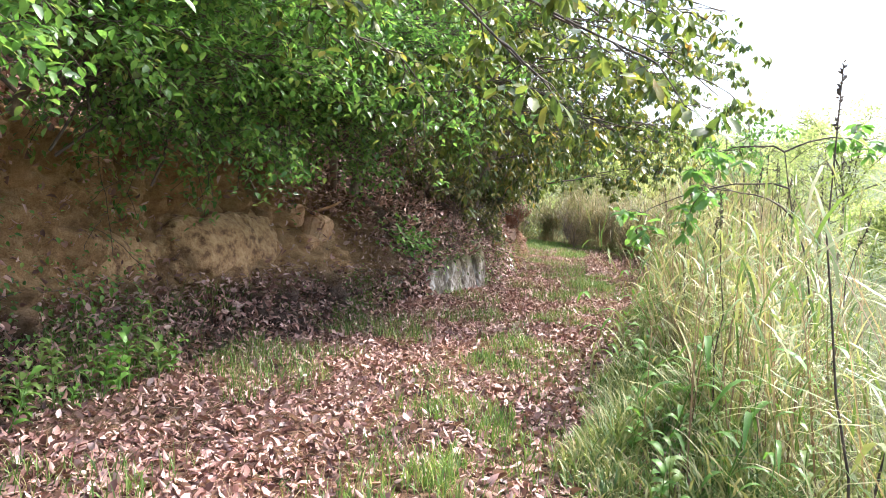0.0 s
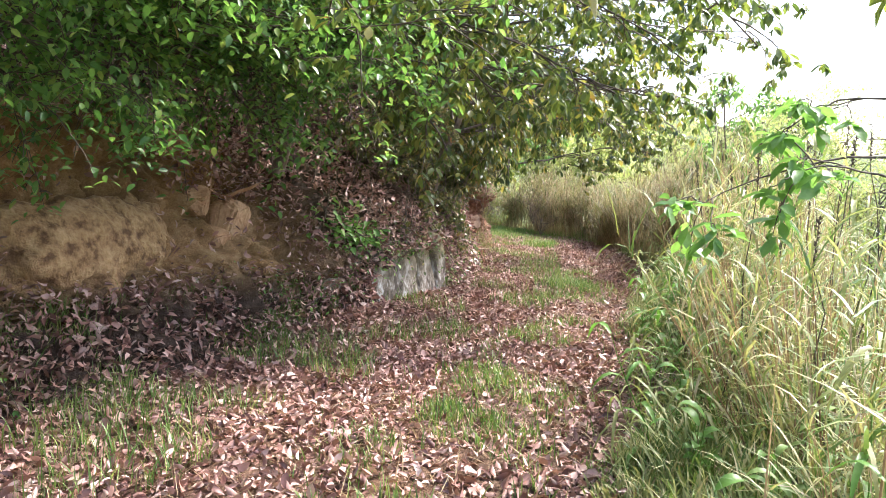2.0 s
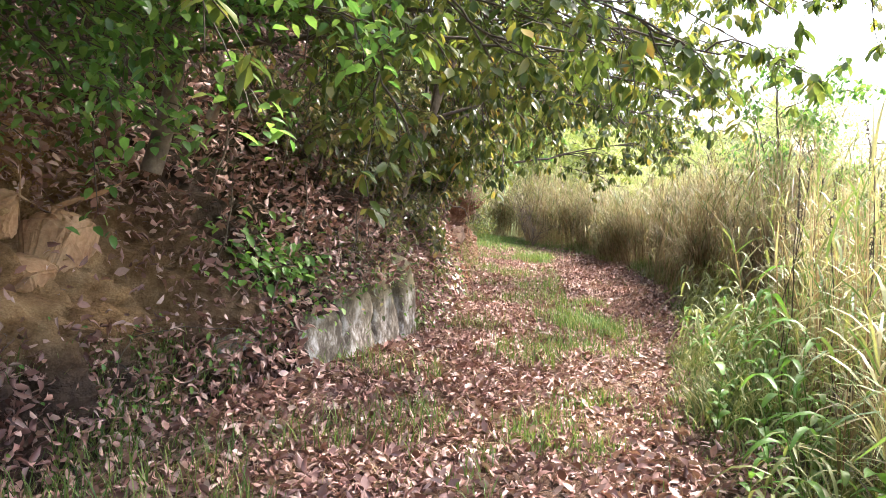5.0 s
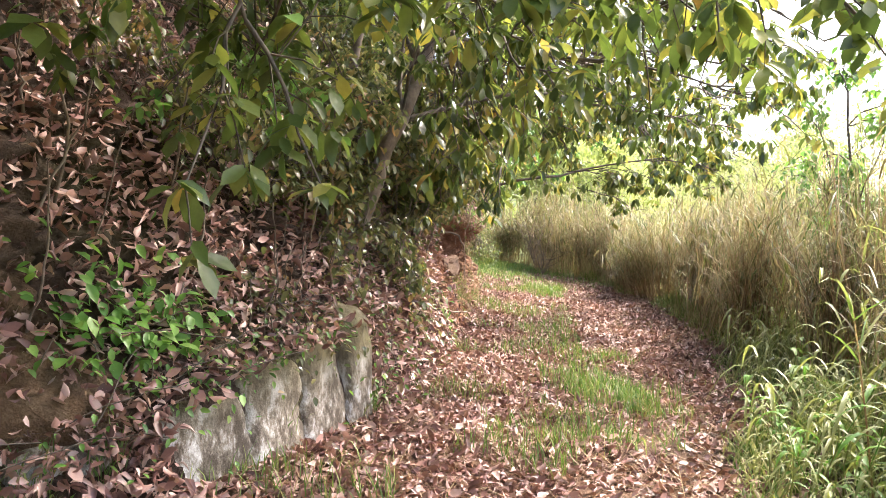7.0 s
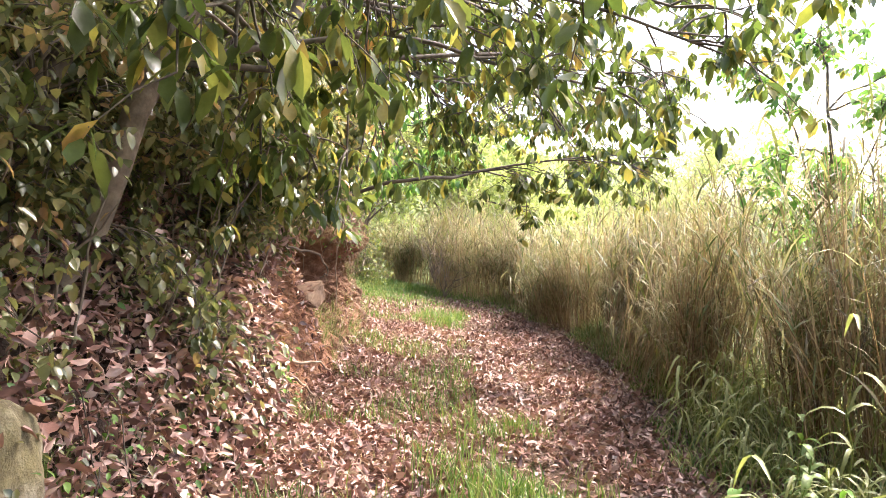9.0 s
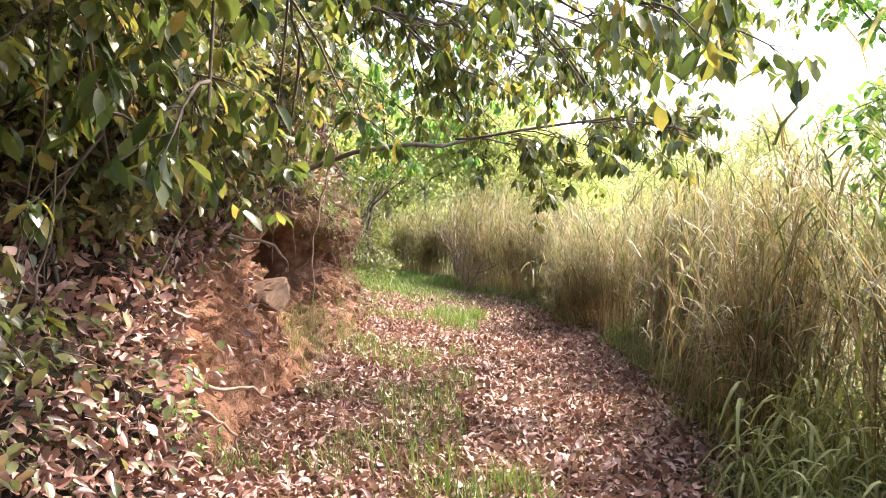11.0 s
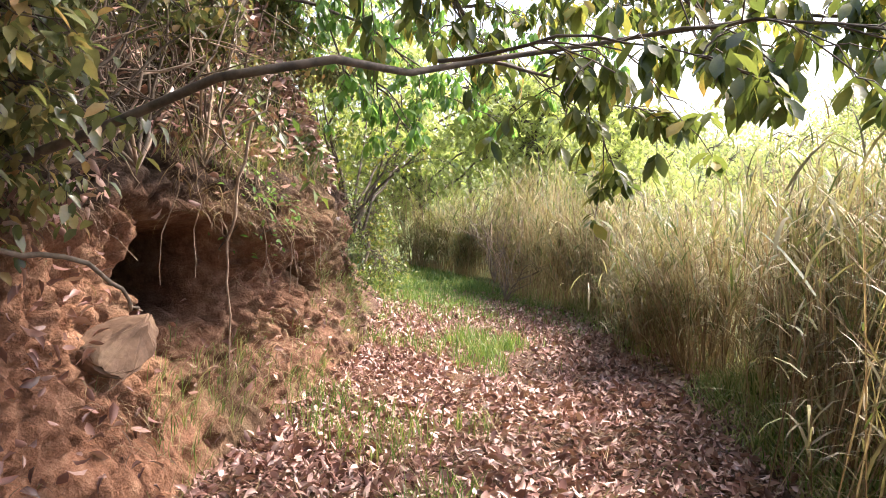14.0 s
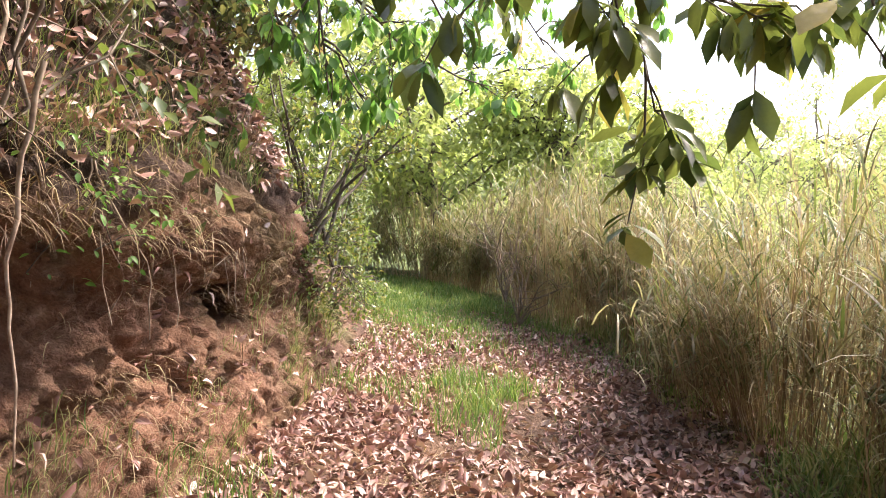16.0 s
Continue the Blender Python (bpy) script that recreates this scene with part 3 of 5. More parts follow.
# ---------------------------------------------------------------- leaf litter
DEAD = [leaf_shape(0.38, 0.14, 0.4, 0.08), leaf_shape(0.42, -0.16, -0.4, 0.0), leaf_shape(0.3, 0.22, 0.2, -0.14), leaf_shape(0.46, 0.08, -0.25, 0.16), leaf_shape(0.24, 0.18, 0.55, 0.04), leaf_shape(0.34, -0.2, 0.3, 0.1)]


def build_litter():
    rng = np.random.default_rng(5)
    n = 180000
    y = rng.uniform(0.5, 27, n)
    x = foot(y) - 0.25 + (edge(y) + 0.45 - foot(y) + 0.25) * rng.random(n)
    d = x - middle(y)
    p = np.stack([x, y, np.zeros(n)], 1)
    keep = np.where(np.abs(d) < 0.42, 0.5, 1.0) * np.where((np.abs(y - 20.8) < 0.9) & (np.abs(d) < 0.45), 0.3, 1.0) * np.where(y > 23, np.clip(1 - (y - 23) / 4, 0.05, 1), 1.0)
    keep *= np.clip(0.75 + 0.5 * fbm(p, 1.8, 61, 3), 0.12, 1)
    keep *= np.where(x > edge(y) - 0.1, 0.45, 1.0)
    ok = rng.random(n) < keep
    p, m = p[ok], ok.sum()
    p[:, 2] = ground_z(p[:, 0], p[:, 1]) + 0.018 * fbm(np.stack([p[:, 0], p[:, 1], 0 * p[:, 0]], 1), 2.5, 3, 4) + rng.uniform(0.004, 0.03, m)
    v, f = strew(DEAD, p, rng.uniform(0, 6.28, m), rng.normal(0.08, 0.4, m), rng.normal(0, 0.7, m), rng.uniform(0.032, 0.09, m), rng)
    tagged(new("leaf_litter", raw_mesh("leaf_litter", v, f, LITTER)), "thick carpet of curled pinkish-brown fallen leaves on the track", "leaf litter", kind="stuff")
    # litter lying on the slope of the bank
    n = 125000
    y, s = rng.uniform(0, 22, n), rng.uniform(0, 1, n) ** 0.8
    face = np.interp(s, [0, 0.2, 0.32, 0.6, 0.7, 1.0], [1, 1, 0.06, 0.05, 0.8, 0.8])
    wood = np.interp(s, [0, 0.2, 0.3, 0.7, 1.0], [1, 0.9, 0.8, 0.9, 0.8])
    t = np.interp(y + 0.9 * (s > 0.5), [9.7, 10.5, 17.0, 18.2], [0, 1, 1, 0])
    ok = rng.random(n) < face * (1 - t) + wood * t
    ok &= rng.random(n) > 0.93 * red_clay(y, bank_point(y, s)[:, 2])
    ok &= (y < 17.4) | (s > 0.7) | (rng.random(n) < 0.12)
    ok &= ~((y > 10.45) & (y < 12.05) & (s > 0.05) & (s < 0.3))
    p = bank_point(y[ok], s[ok])
    m = len(p)
    p[:, 0] += rng.uniform(-0.03, 0.12, m)
    p[:, 2] += rng.uniform(0.0, 0.06, m)
    v, f = strew(DEAD, p, rng.uniform(0, 6.28, m), rng.normal(-0.1, 0.5, m), rng.normal(0, 0.6, m), rng.uniform(0.04, 0.1, m), rng)
    tagged(new("leaf_litter", raw_mesh("leaf_litter", v, f, LITTER)), "drift of dead brown leaves caught on the bank slope", "leaf litter", kind="stuff")


build_litter()


# ---------------------------------------------------------------- grass
def grass_patch(name, rng, p, height, width, material, label, lean=0.25, bend=0.9):
    m = len(p)
    v, f = blades(p, rng.uniform(0, 6.28, m), height, np.full(m, width) * rng.uniform(0.6, 1.3, m), np.abs(rng.normal(0, lean, m)), rng.normal(bend, 0.4, m), rng)
    return tagged(new(name, raw_mesh(name, v, f, material)), label, "grass", kind="stuff")


def build_grass():
    rng = np.random.default_rng(6)
    n = 62000
    y = rng.uniform(0.5, 22, n)
    d = rng.normal(0.06, 0.34, n) + np.interp(y, [0, 7, 9, 10.5, 12], [0, 0.05, 0.15, 0.12, 0])
    p = np.stack([middle(y) + d, y, np.zeros(n)], 1)
    clump = fbm(p, 1.5, 71, 3) + 0.35 * fbm(p, 6, 72, 2)
    amount = np.interp(y, [0, 4, 7, 8, 9.2, 10.4, 11.2, 13.5, 16, 17, 18.5, 19.4, 22], [0.9, 1.0, 0.8, 0.35, 0.95, 0.8, 0.2, 0.1, 0.1, 0.25, 0.1, -0.2, -0.1])
    tuft = fbm(p, 9.0, 74, 2)
    ok = (clump + amount > 0.2 + 0.7 * rng.random(n)) & (rng.random(n) < np.clip(np.interp(y, [0, 10.6, 12], [0.62, 0.62, 0.34]) + 1.1 * tuft, 0.04, 0.95))
    p = p[ok]
    p[:, 2] = ground_z(p[:, 0], p[:, 1])
    h = rng.uniform(0.05, 0.2, len(p)) * (0.7 + 0.5 * np.clip(clump[ok], 0, 1))
    grass_patch("grass", rng, p, h, 0.008, GRASS, "bright green grass growing between the wheel ruts")
    # thin grass along the foot of the bank and in the ruts
    n = 20000
    y = rng.uniform(1, 22, n)
    p = np.stack([foot(y) + rng.uniform(-0.4, 1.5, n), y, np.zeros(n)], 1)
    clump = fbm(p, 1.9, 73, 3)
    p = p[clump > 0.24]
    p[:, 2] = ground_z(p[:, 0], p[:, 1])
    grass_patch("grass", rng, p, rng.uniform(0.06, 0.24, len(p)), 0.007, GRASS, "sparse grass tufts among dead leaves below the bank")
    # straw and dead blades lying among the leaves
    n = 15000
    y = rng.uniform(1, 23, n)
    p = np.stack([foot(y) - 0.1 + (edge(y) - foot(y) + 0.3) * rng.random(n), y, np.zeros(n)], 1)
    p = p[fbm(p, 2.2, 76, 3) > -0.05]
    p[:, 2] = ground_z(p[:, 0], p[:, 1]) + rng.uniform(0.01, 0.04, len(p))
    m = len(p)
    v, f = blades(p, rng.uniform(0, 6.28, m), rng.uniform(0.06, 0.24, m), rng.uniform(0.003, 0.008, m), rng.normal(1.25, 0.25, m), rng.normal(0.2, 0.3, m), rng)
    tagged(new("dead_straw", raw_mesh("dead_straw", v, f, STRAW)), "dry brown straw scattered over the fallen leaves", "straw", kind="stuff")
    # dark grass on the slope of leaves under the clay face
    n = 9000
    y, u = rng.uniform(5.5, 12.5, n), rng.uniform(0.01, 0.24, n)
    p = bank_point(y, u)
    p = p[fbm(p, 2.6, 75, 3) > 0.15]
    m = len(p)
    grass_patch("grass", rng, p, rng.uniform(0.06, 0.22, m), 0.007, GRASS, "dark grass among dead leaves under the bank")
    # the sunlit turf at the bend
    n = 30000
    y = rng.uniform(21.5, 34, n)
    x = foot(y) + (edge(y) - foot(y)) * rng.random(n)
    ok = rng.random(n) < np.clip((y - 21.5) / 4.5, 0, 1) ** 1.5 * np.where(np.abs(np.abs(x - middle(y)) - 0.75) < 0.25, 0.4, 1)
    p = np.stack([x, y, ground_z(x, y)], 1)[ok]
    grass_patch("grass", rng, p, rng.uniform(0.05, 0.16, len(p)), 0.012, GRASS, "short sunlit green turf where the track bends")
    # green verge in front of the reeds
    n = 46000
    y = rng.uniform(0.5, 27, n)
    u = rng.gamma(2.0, 0.27, n) - 0.15
    x = edge(y) - 0.04 + u + 0.2 * fbm(np.stack([y, 0 * y, 0 * y], 1), 1.6, 77, 3)
    tall = np.interp(y, [0, 7, 12, 16, 27], [0.62, 0.6, 0.62, 0.5, 0.4])
    thick = np.interp(y, [0, 8, 13, 15, 27], [1, 1, 1, 0.6, 0.4])
    tuft = fbm(np.stack([x, y, 0 * y], 1), 2.6, 78, 3)
    tall = tall * np.clip(0.85 + 0.7 * tuft, 0.35, 1.7)
    ok = rng.random(n) < thick * np.clip(0.75 + 0.9 * tuft, 0.15, 1)
    p = np.stack([x, y, ground_z(x, y)], 1)[ok]
    h = (tall * np.clip(0.25 + 0.9 * u, 0.2, 1.3) * rng.uniform(0.5, 1.2, n))[ok]
    grass_patch("verge_grass", rng, p, h, 0.013, VERGE, "lush mixed green and straw verge grass", 0.4, 1.3)


build_grass()


def reed_bed(name, rng, y, inset, height, label, leafy=7, green=False):
    """Canes with drooping ribbon leaves; stems and leaves in one bed."""
    n = len(y)
    x = edge(y) + inset
    p = np.stack([x, y, ground_z(x, y) - 0.02], 1)
    # clumps lean together, single canes stray
    lx = 0.20 * fbm(p, 1.7, 83, 2) + rng.normal(-0.02, 0.11, n)
    ly = 0.20 * fbm(p, 1.7, 84, 2) + rng.normal(0, 0.11, n)
    yaw, lean = np.arctan2(ly, lx), np.hypot(lx, ly) + np.where(rng.random(n) < 0.07, rng.uniform(0.1, 0.45, n), 0)
    stems = blades(p, yaw, height, np.full(n, 0.008), lean, rng.normal(0.1, 0.12, n), rng)
    stems2 = blades(p, yaw, height, np.full(n, 0.009), lean, np.full(n, 0.12), rng)
    k = rng.integers(0, n, n * leafy)
    frac = rng.uniform(0.08 if green else 0.16, 1.0, len(k)) ** 0.7
    h = height[k] * frac
    q = p[k].copy()
    q[:, 0] += np.cos(yaw[k]) * np.sin(lean[k] + 0.04) * h
    q[:, 1] += np.sin(yaw[k]) * np.sin(lean[k] + 0.04) * h
    q[:, 2] += np.cos(lean[k]) * h * 0.98
    n2 = len(k)
    long = rng.random(n2) < 0.6
    ln = np.where(long, rng.uniform(0.22, 0.48, n2), rng.uniform(0.1, 0.24, n2))
    wd = np.where(long, rng.uniform(0.009, 0.018, n2), rng.uniform(0.005, 0.011, n2))
    wd *= 1 + 0.06 * np.clip(q[:, 1] - 21, 0, 10)
    yaw2, lean2, bend2 = rng.uniform(0, 6.28, n2), rng.uniform(0.15, 1.5, n2), rng.uniform(0.5, 2.4, n2)
    fresh = rng.random(n2) < (1.3 if green else 0.5) * (0.15 + 0.85 * frac)
    bed = thing(name, (float(x.mean()), float(y.mean()), 0.0), label, "reeds", kind="stuff")
    at = np.array(bed.location)
    v, f = gather([stems, stems2])
    tagged(part("cane", raw_mesh("cane", v - at, f, CANE), bed), kind="stuff")
    for nm, m, mat in (("dry_blade", ~fresh, REED), ("green_blade", fresh, VERGE if green else REED_GREEN)):
        v, f = blades(q[m], yaw2[m], ln[m], wd[m], lean2[m], bend2[m], rng)
        tagged(part(nm, raw_mesh(nm, v - at, f, mat), bed), kind="stuff")


def build_reeds():
    rng = np.random.default_rng(7)
    for lo, hi, n, hgt, front, label, green in (
        (-3, 5.5, 340, 1.5, 0.75, "thin tall grass and reeds with green blades", True),
        (5.5, 10.5, 460, 1.6, 0.6, "green and straw reeds leaning over the verge", True),
        (10.5, 13.2, 420, 1.75, 1.15, "dry golden reeds behind green verge grass", False),
        (13.0, 15.0, 420, 2.0, 0.85, "dense dry golden reeds beside the track", False),
        (15.0, 20.0, 1300, 2.0, 0.26, "tall wall of dry golden reeds", False),
        (20.0, 25.0, 1300, 2.05, 0.2, "tall wall of dry brown reeds", False),
        (25.0, 33.0, 1600, 2.0, 0.1, "dense golden reeds round the outside of the bend", False),
    ):
        y = rng.uniform(lo, hi, n)
        wave = fbm(np.stack([y, 0 * y, 0 * y], 1), 1.5, 79, 3)
        inset = np.maximum(front + 0.3 * wave, 0.03) + rng.exponential(0.4, n) - np.where(rng.random(n) < 0.12, rng.uniform(0.1, 0.35, n), 0)
        q = np.stack([edge(y) + inset, y, 0 * y], 1)
        h = hgt * rng.uniform(0.45, 1.08, n) * np.clip(0.75 + inset * 0.35, 0.6, 1.0) * (1 + 0.34 * fbm(q, 1.4, 80, 3))
        reed_bed("reed_bed", rng, y, inset, h, label, 11 if hi < 16 else 10, green)


build_reeds()


# ---------------------------------------------------------------- trees and shrubs
BROAD = [leaf_shape(0.40, 0.05, 0.22, 0.0, (0, 0.35, 0.7, 1), (0, 0.85, 1.0, 0)), leaf_shape(0.36, 0.08, 0.38, 0.03, (0, 0.35, 0.7, 1), (0, 0.9, 0.95, 0)), leaf_shape(0.44, 0.04, 0.14, -0.03, (0, 0.35, 0.68, 1), (0, 0.8, 1.0, 0))]
OVAL = [leaf_shape(0.5, 0.06, 0.2, 0.0), leaf_shape(0.46, 0.1, 0.1, 0.04)]
CHEAP = [small_shape(0.5, 0.08), small_shape(0.42, 0.14)]


def spray(limb, rng, reach, count, twigs, tips, wood, r0):
    """Side branches along a limb, twigs on them; the twigs' ends go into tips, the wood into wood."""
    limb = np.asarray(limb)
    for i in range(count):
        s = rng.uniform(0.22, 1.0)
        k = s * (len(limb) - 1)
        a = limb[int(k)] + (limb[min(int(k) + 1, len(limb) - 1)] - limb[int(k)]) * (k % 1)
        d = limb[-1] - limb[0]
        d = d / np.linalg.norm(d) * 0.7 + rng.normal(0, 0.55, 3) * np.array([1, 1, 0.55])
        d /= np.linalg.norm(d)
        ln = reach * rng.uniform(0.45, 1.1) * (1.1 - 0.4 * s)
        b = a + d * ln + np.array([0, 0, -0.22 * ln])
        if not clear_of_walkers(np.stack([a, b]), 0.35, 1.95).all():
            continue
        side = bent(a, b, rng, 0.08 * ln, 0.05, 5)
        wood.append(tube(side, np.linspace(r0 * 0.45, 0.003, 5), 4))
        for j in range(twigs):
            q = side[int(rng.integers(1, 5))]
            e = rng.normal(0, 0.5, 3) * np.array([1, 1, 0.5]) + d * 0.6
            tip = q + e / np.linalg.norm(e) * ln * rng.uniform(0.2, 0.45) + np.array([0, 0, -0.05])
            wood.append(tube(np.stack([q, (q + tip) / 2 + [0, 0, 0.02], tip]), [0.004, 0.003, 0.002], 3))
            tips.append(tip)
        tips.append(b)


WALK_Y = [-4, 0, 4, 6.4, 9.3, 11.2, 13.6, 15.6, 17]
WALK_X = [-0.1, 0.0, 0.2, 0.65, 1.55, 2.35, 2.9, 3.4, 3.5]


def clear_of_walkers(p, side=0.5, height=2.02):
    """Which points leave headroom over the walked line."""
    p = np.asarray(p)
    return (np.abs(p[:, 0] - np.interp(p[:, 1], WALK_Y, WALK_X)) > side) | (p[:, 2] > height) | (p[:, 1] > 16.4)


def whorls(tips, rng, per, size, hang, shapes, spread=0.05):
    """Leaves round each twig's end."""
    tips = np.asarray(tips)
    tips = tips[clear_of_walkers(tips)]
    t = np.repeat(tips, per, axis=0)
    n = len(t)
    t = t + rng.normal(0, spread, (n, 3))
    yaw = np.repeat(rng.uniform(0, 6.28, len(tips)), per) + np.tile(np.arange(per) * 6.28 / per, len(tips)) + rng.normal(0, 0.35, n)
    droop = np.repeat(rng.normal(hang, 0.22, len(tips)), per)
    return strew(shapes, t, yaw, rng.normal(-droop, 0.25), rng.normal(0, 0.35, n), size * rng.uniform(0.65, 1.15, n), rng)


def plant(name, base, trunk, limbs, rng, label, category, leaf, shapes, size, per=6, hang=0.8, reach=0.8, count=9, twigs=4, r0=0.02, spread=0.05, bark=None, clusters=False):
    """A tree or shrub: trunk lines, limb lines and a crown of single leaves."""
    ob = thing(name, base, label, category)
    at = np.array(base, float)
    for pts, r in trunk:
        v, f = tube(pts, r, 9)
        part("trunk", raw_mesh("trunk", v - at, f, bark or BARK), ob)
    tips = []
    for limb in limbs:
        wood = [tube(limb, np.linspace(r0, r0 * 0.3, len(limb)), 6)]
        spray(limb, rng, reach, count, twigs, tips, wood, r0)
        v, f = gather(wood)
        part("branch", raw_mesh("branch", v - at, f, TWIG), ob)
    if clusters:
        kept = np.asarray(tips)[clear_of_walkers(tips)]
        v, f = whorls(kept, rng, per, size, hang, shapes, spread)
        nv, nf, single = len(shapes[0][0]), len(shapes[0][1]), min(280, len(f) // len(shapes[0][1]))
        v, f = v.reshape(-1, nv, 3) - at, f.reshape(-1, nf, 3)
        for q in v[:single]:
            part("leaf", raw_mesh("leaf", q, shapes[0][1], leaf), ob)
        if len(v) > single:
            rest = f[single:].reshape(-1, 3) - single * nv
            tagged(part("crown", raw_mesh("crown", v[single:].reshape(-1, 3), rest, leaf), ob), kind="stuff")
        return ob
    v, f = whorls(tips, rng, per, size, hang, shapes, spread)
    part("crown", raw_mesh("crown", v - at, f, leaf), ob)
    return ob


def build_left_shrubs():
    """Hanging small-leaved shrubs over the tan bank."""
    rng = np.random.default_rng(8)
    for y0 in (1.5, 3.0, 4.3, 5.5, 6.6, 7.7, 8.7):
        base = (-3.6 + 0.16 * y0, y0, 2.35)
        limbs = []
        for i in range(16):
            a = np.array(base) + rng.normal(0, 0.15, 3)
            b = np.array([foot(y0 + 0.5) + rng.uniform(0.2, 1.9), y0 + rng.uniform(-0.6, 2.2), rng.uniform(2.2, 3.9)])
            limbs.append(bent(a, b, rng, rng.uniform(0.1, 0.5), 0.12))
        for i in range(3):
            a = np.array(base) + rng.normal(0, 0.2, 3)
            b = np.array([foot(y0 + 0.5) + rng.uniform(-0.5, 0.1), y0 + rng.uniform(-0.8, 1.6), rng.uniform(1.85, 2.15)])
            limbs.append(bent(a, b, rng, 0.35, 0.1))
        plant("hanging_shrub", base, [(bent((base[0] - 0.4, base[1], 2.1), np.array(base) + [0, 0, 0.5], rng, 0, 0.05), np.linspace(0.04, 0.02, 9))], limbs, rng,
              "leafy green shrub hanging over the clay bank", "shrub", SMALL_LEAF, OVAL, 0.078, 8, 0.45, 0.75, 10, 4, 0.012, 0.07)


build_left_shrubs()


def build_woods():
    """Trees on top of the bank: a dark wood that closes the slope."""
    rng = np.random.default_rng(9)
    spots = [(-5.2, -1, 3.9, 0.13), (-5.0, 3.5, 3.9, 0.12), (-4.4, 6.2, 3.9, 0.14), (-3.8, 8.8, 3.9, 0.14), (-3.0, 11, 4.0, 0.15), (-2.4, 13.2, 4.0, 0.13), (-1.8, 15.5, 3.7, 0.13),
             (-1.2, 17.6, 3.5, 0.12), (-0.8, 19.8, 3.3, 0.12), (-1.6, 22, 3.3, 0.12), (-2.6, 25.5, 3.0, 0.12), (-3.6, 29, 3.0, 0.12), (-5.5, 13, 5.0, 0.14), (-4.5, 18, 4.8, 0.14), (-4.0, 23, 4.2, 0.14)]
    for x, y, z, r in spots:
        base = (x, y, z - 0.3)
        top = np.array([x + 0.8, y + rng.uniform(-0.5, 0.5), z + 4.2])
        trunk = bent(base, top, rng, 0, 0.12)
        limbs = []
        for i in range(22):
            a = trunk[int(rng.integers(0, 9))]
            b = a + np.array([rng.uniform(-1.2, 2.6), rng.uniform(-2.4, 2.4), rng.uniform(-1.2, 1.6)])
            limbs.append(bent(a, b, rng, 0.2, 0.1))
        # from y 24 on the crowns take the leaf colour paled for haze
        plant("woodland_tree", base, [(trunk, np.linspace(r, 0.03, 9))], limbs, rng, "leafy woodland tree on top of the bank", "tree", FOREST_LEAF if y < 24 else HAZED_LEAF, CHEAP, 0.13, 9, 0.6, 1.1, 10, 5, 0.03, 0.12)


build_woods()


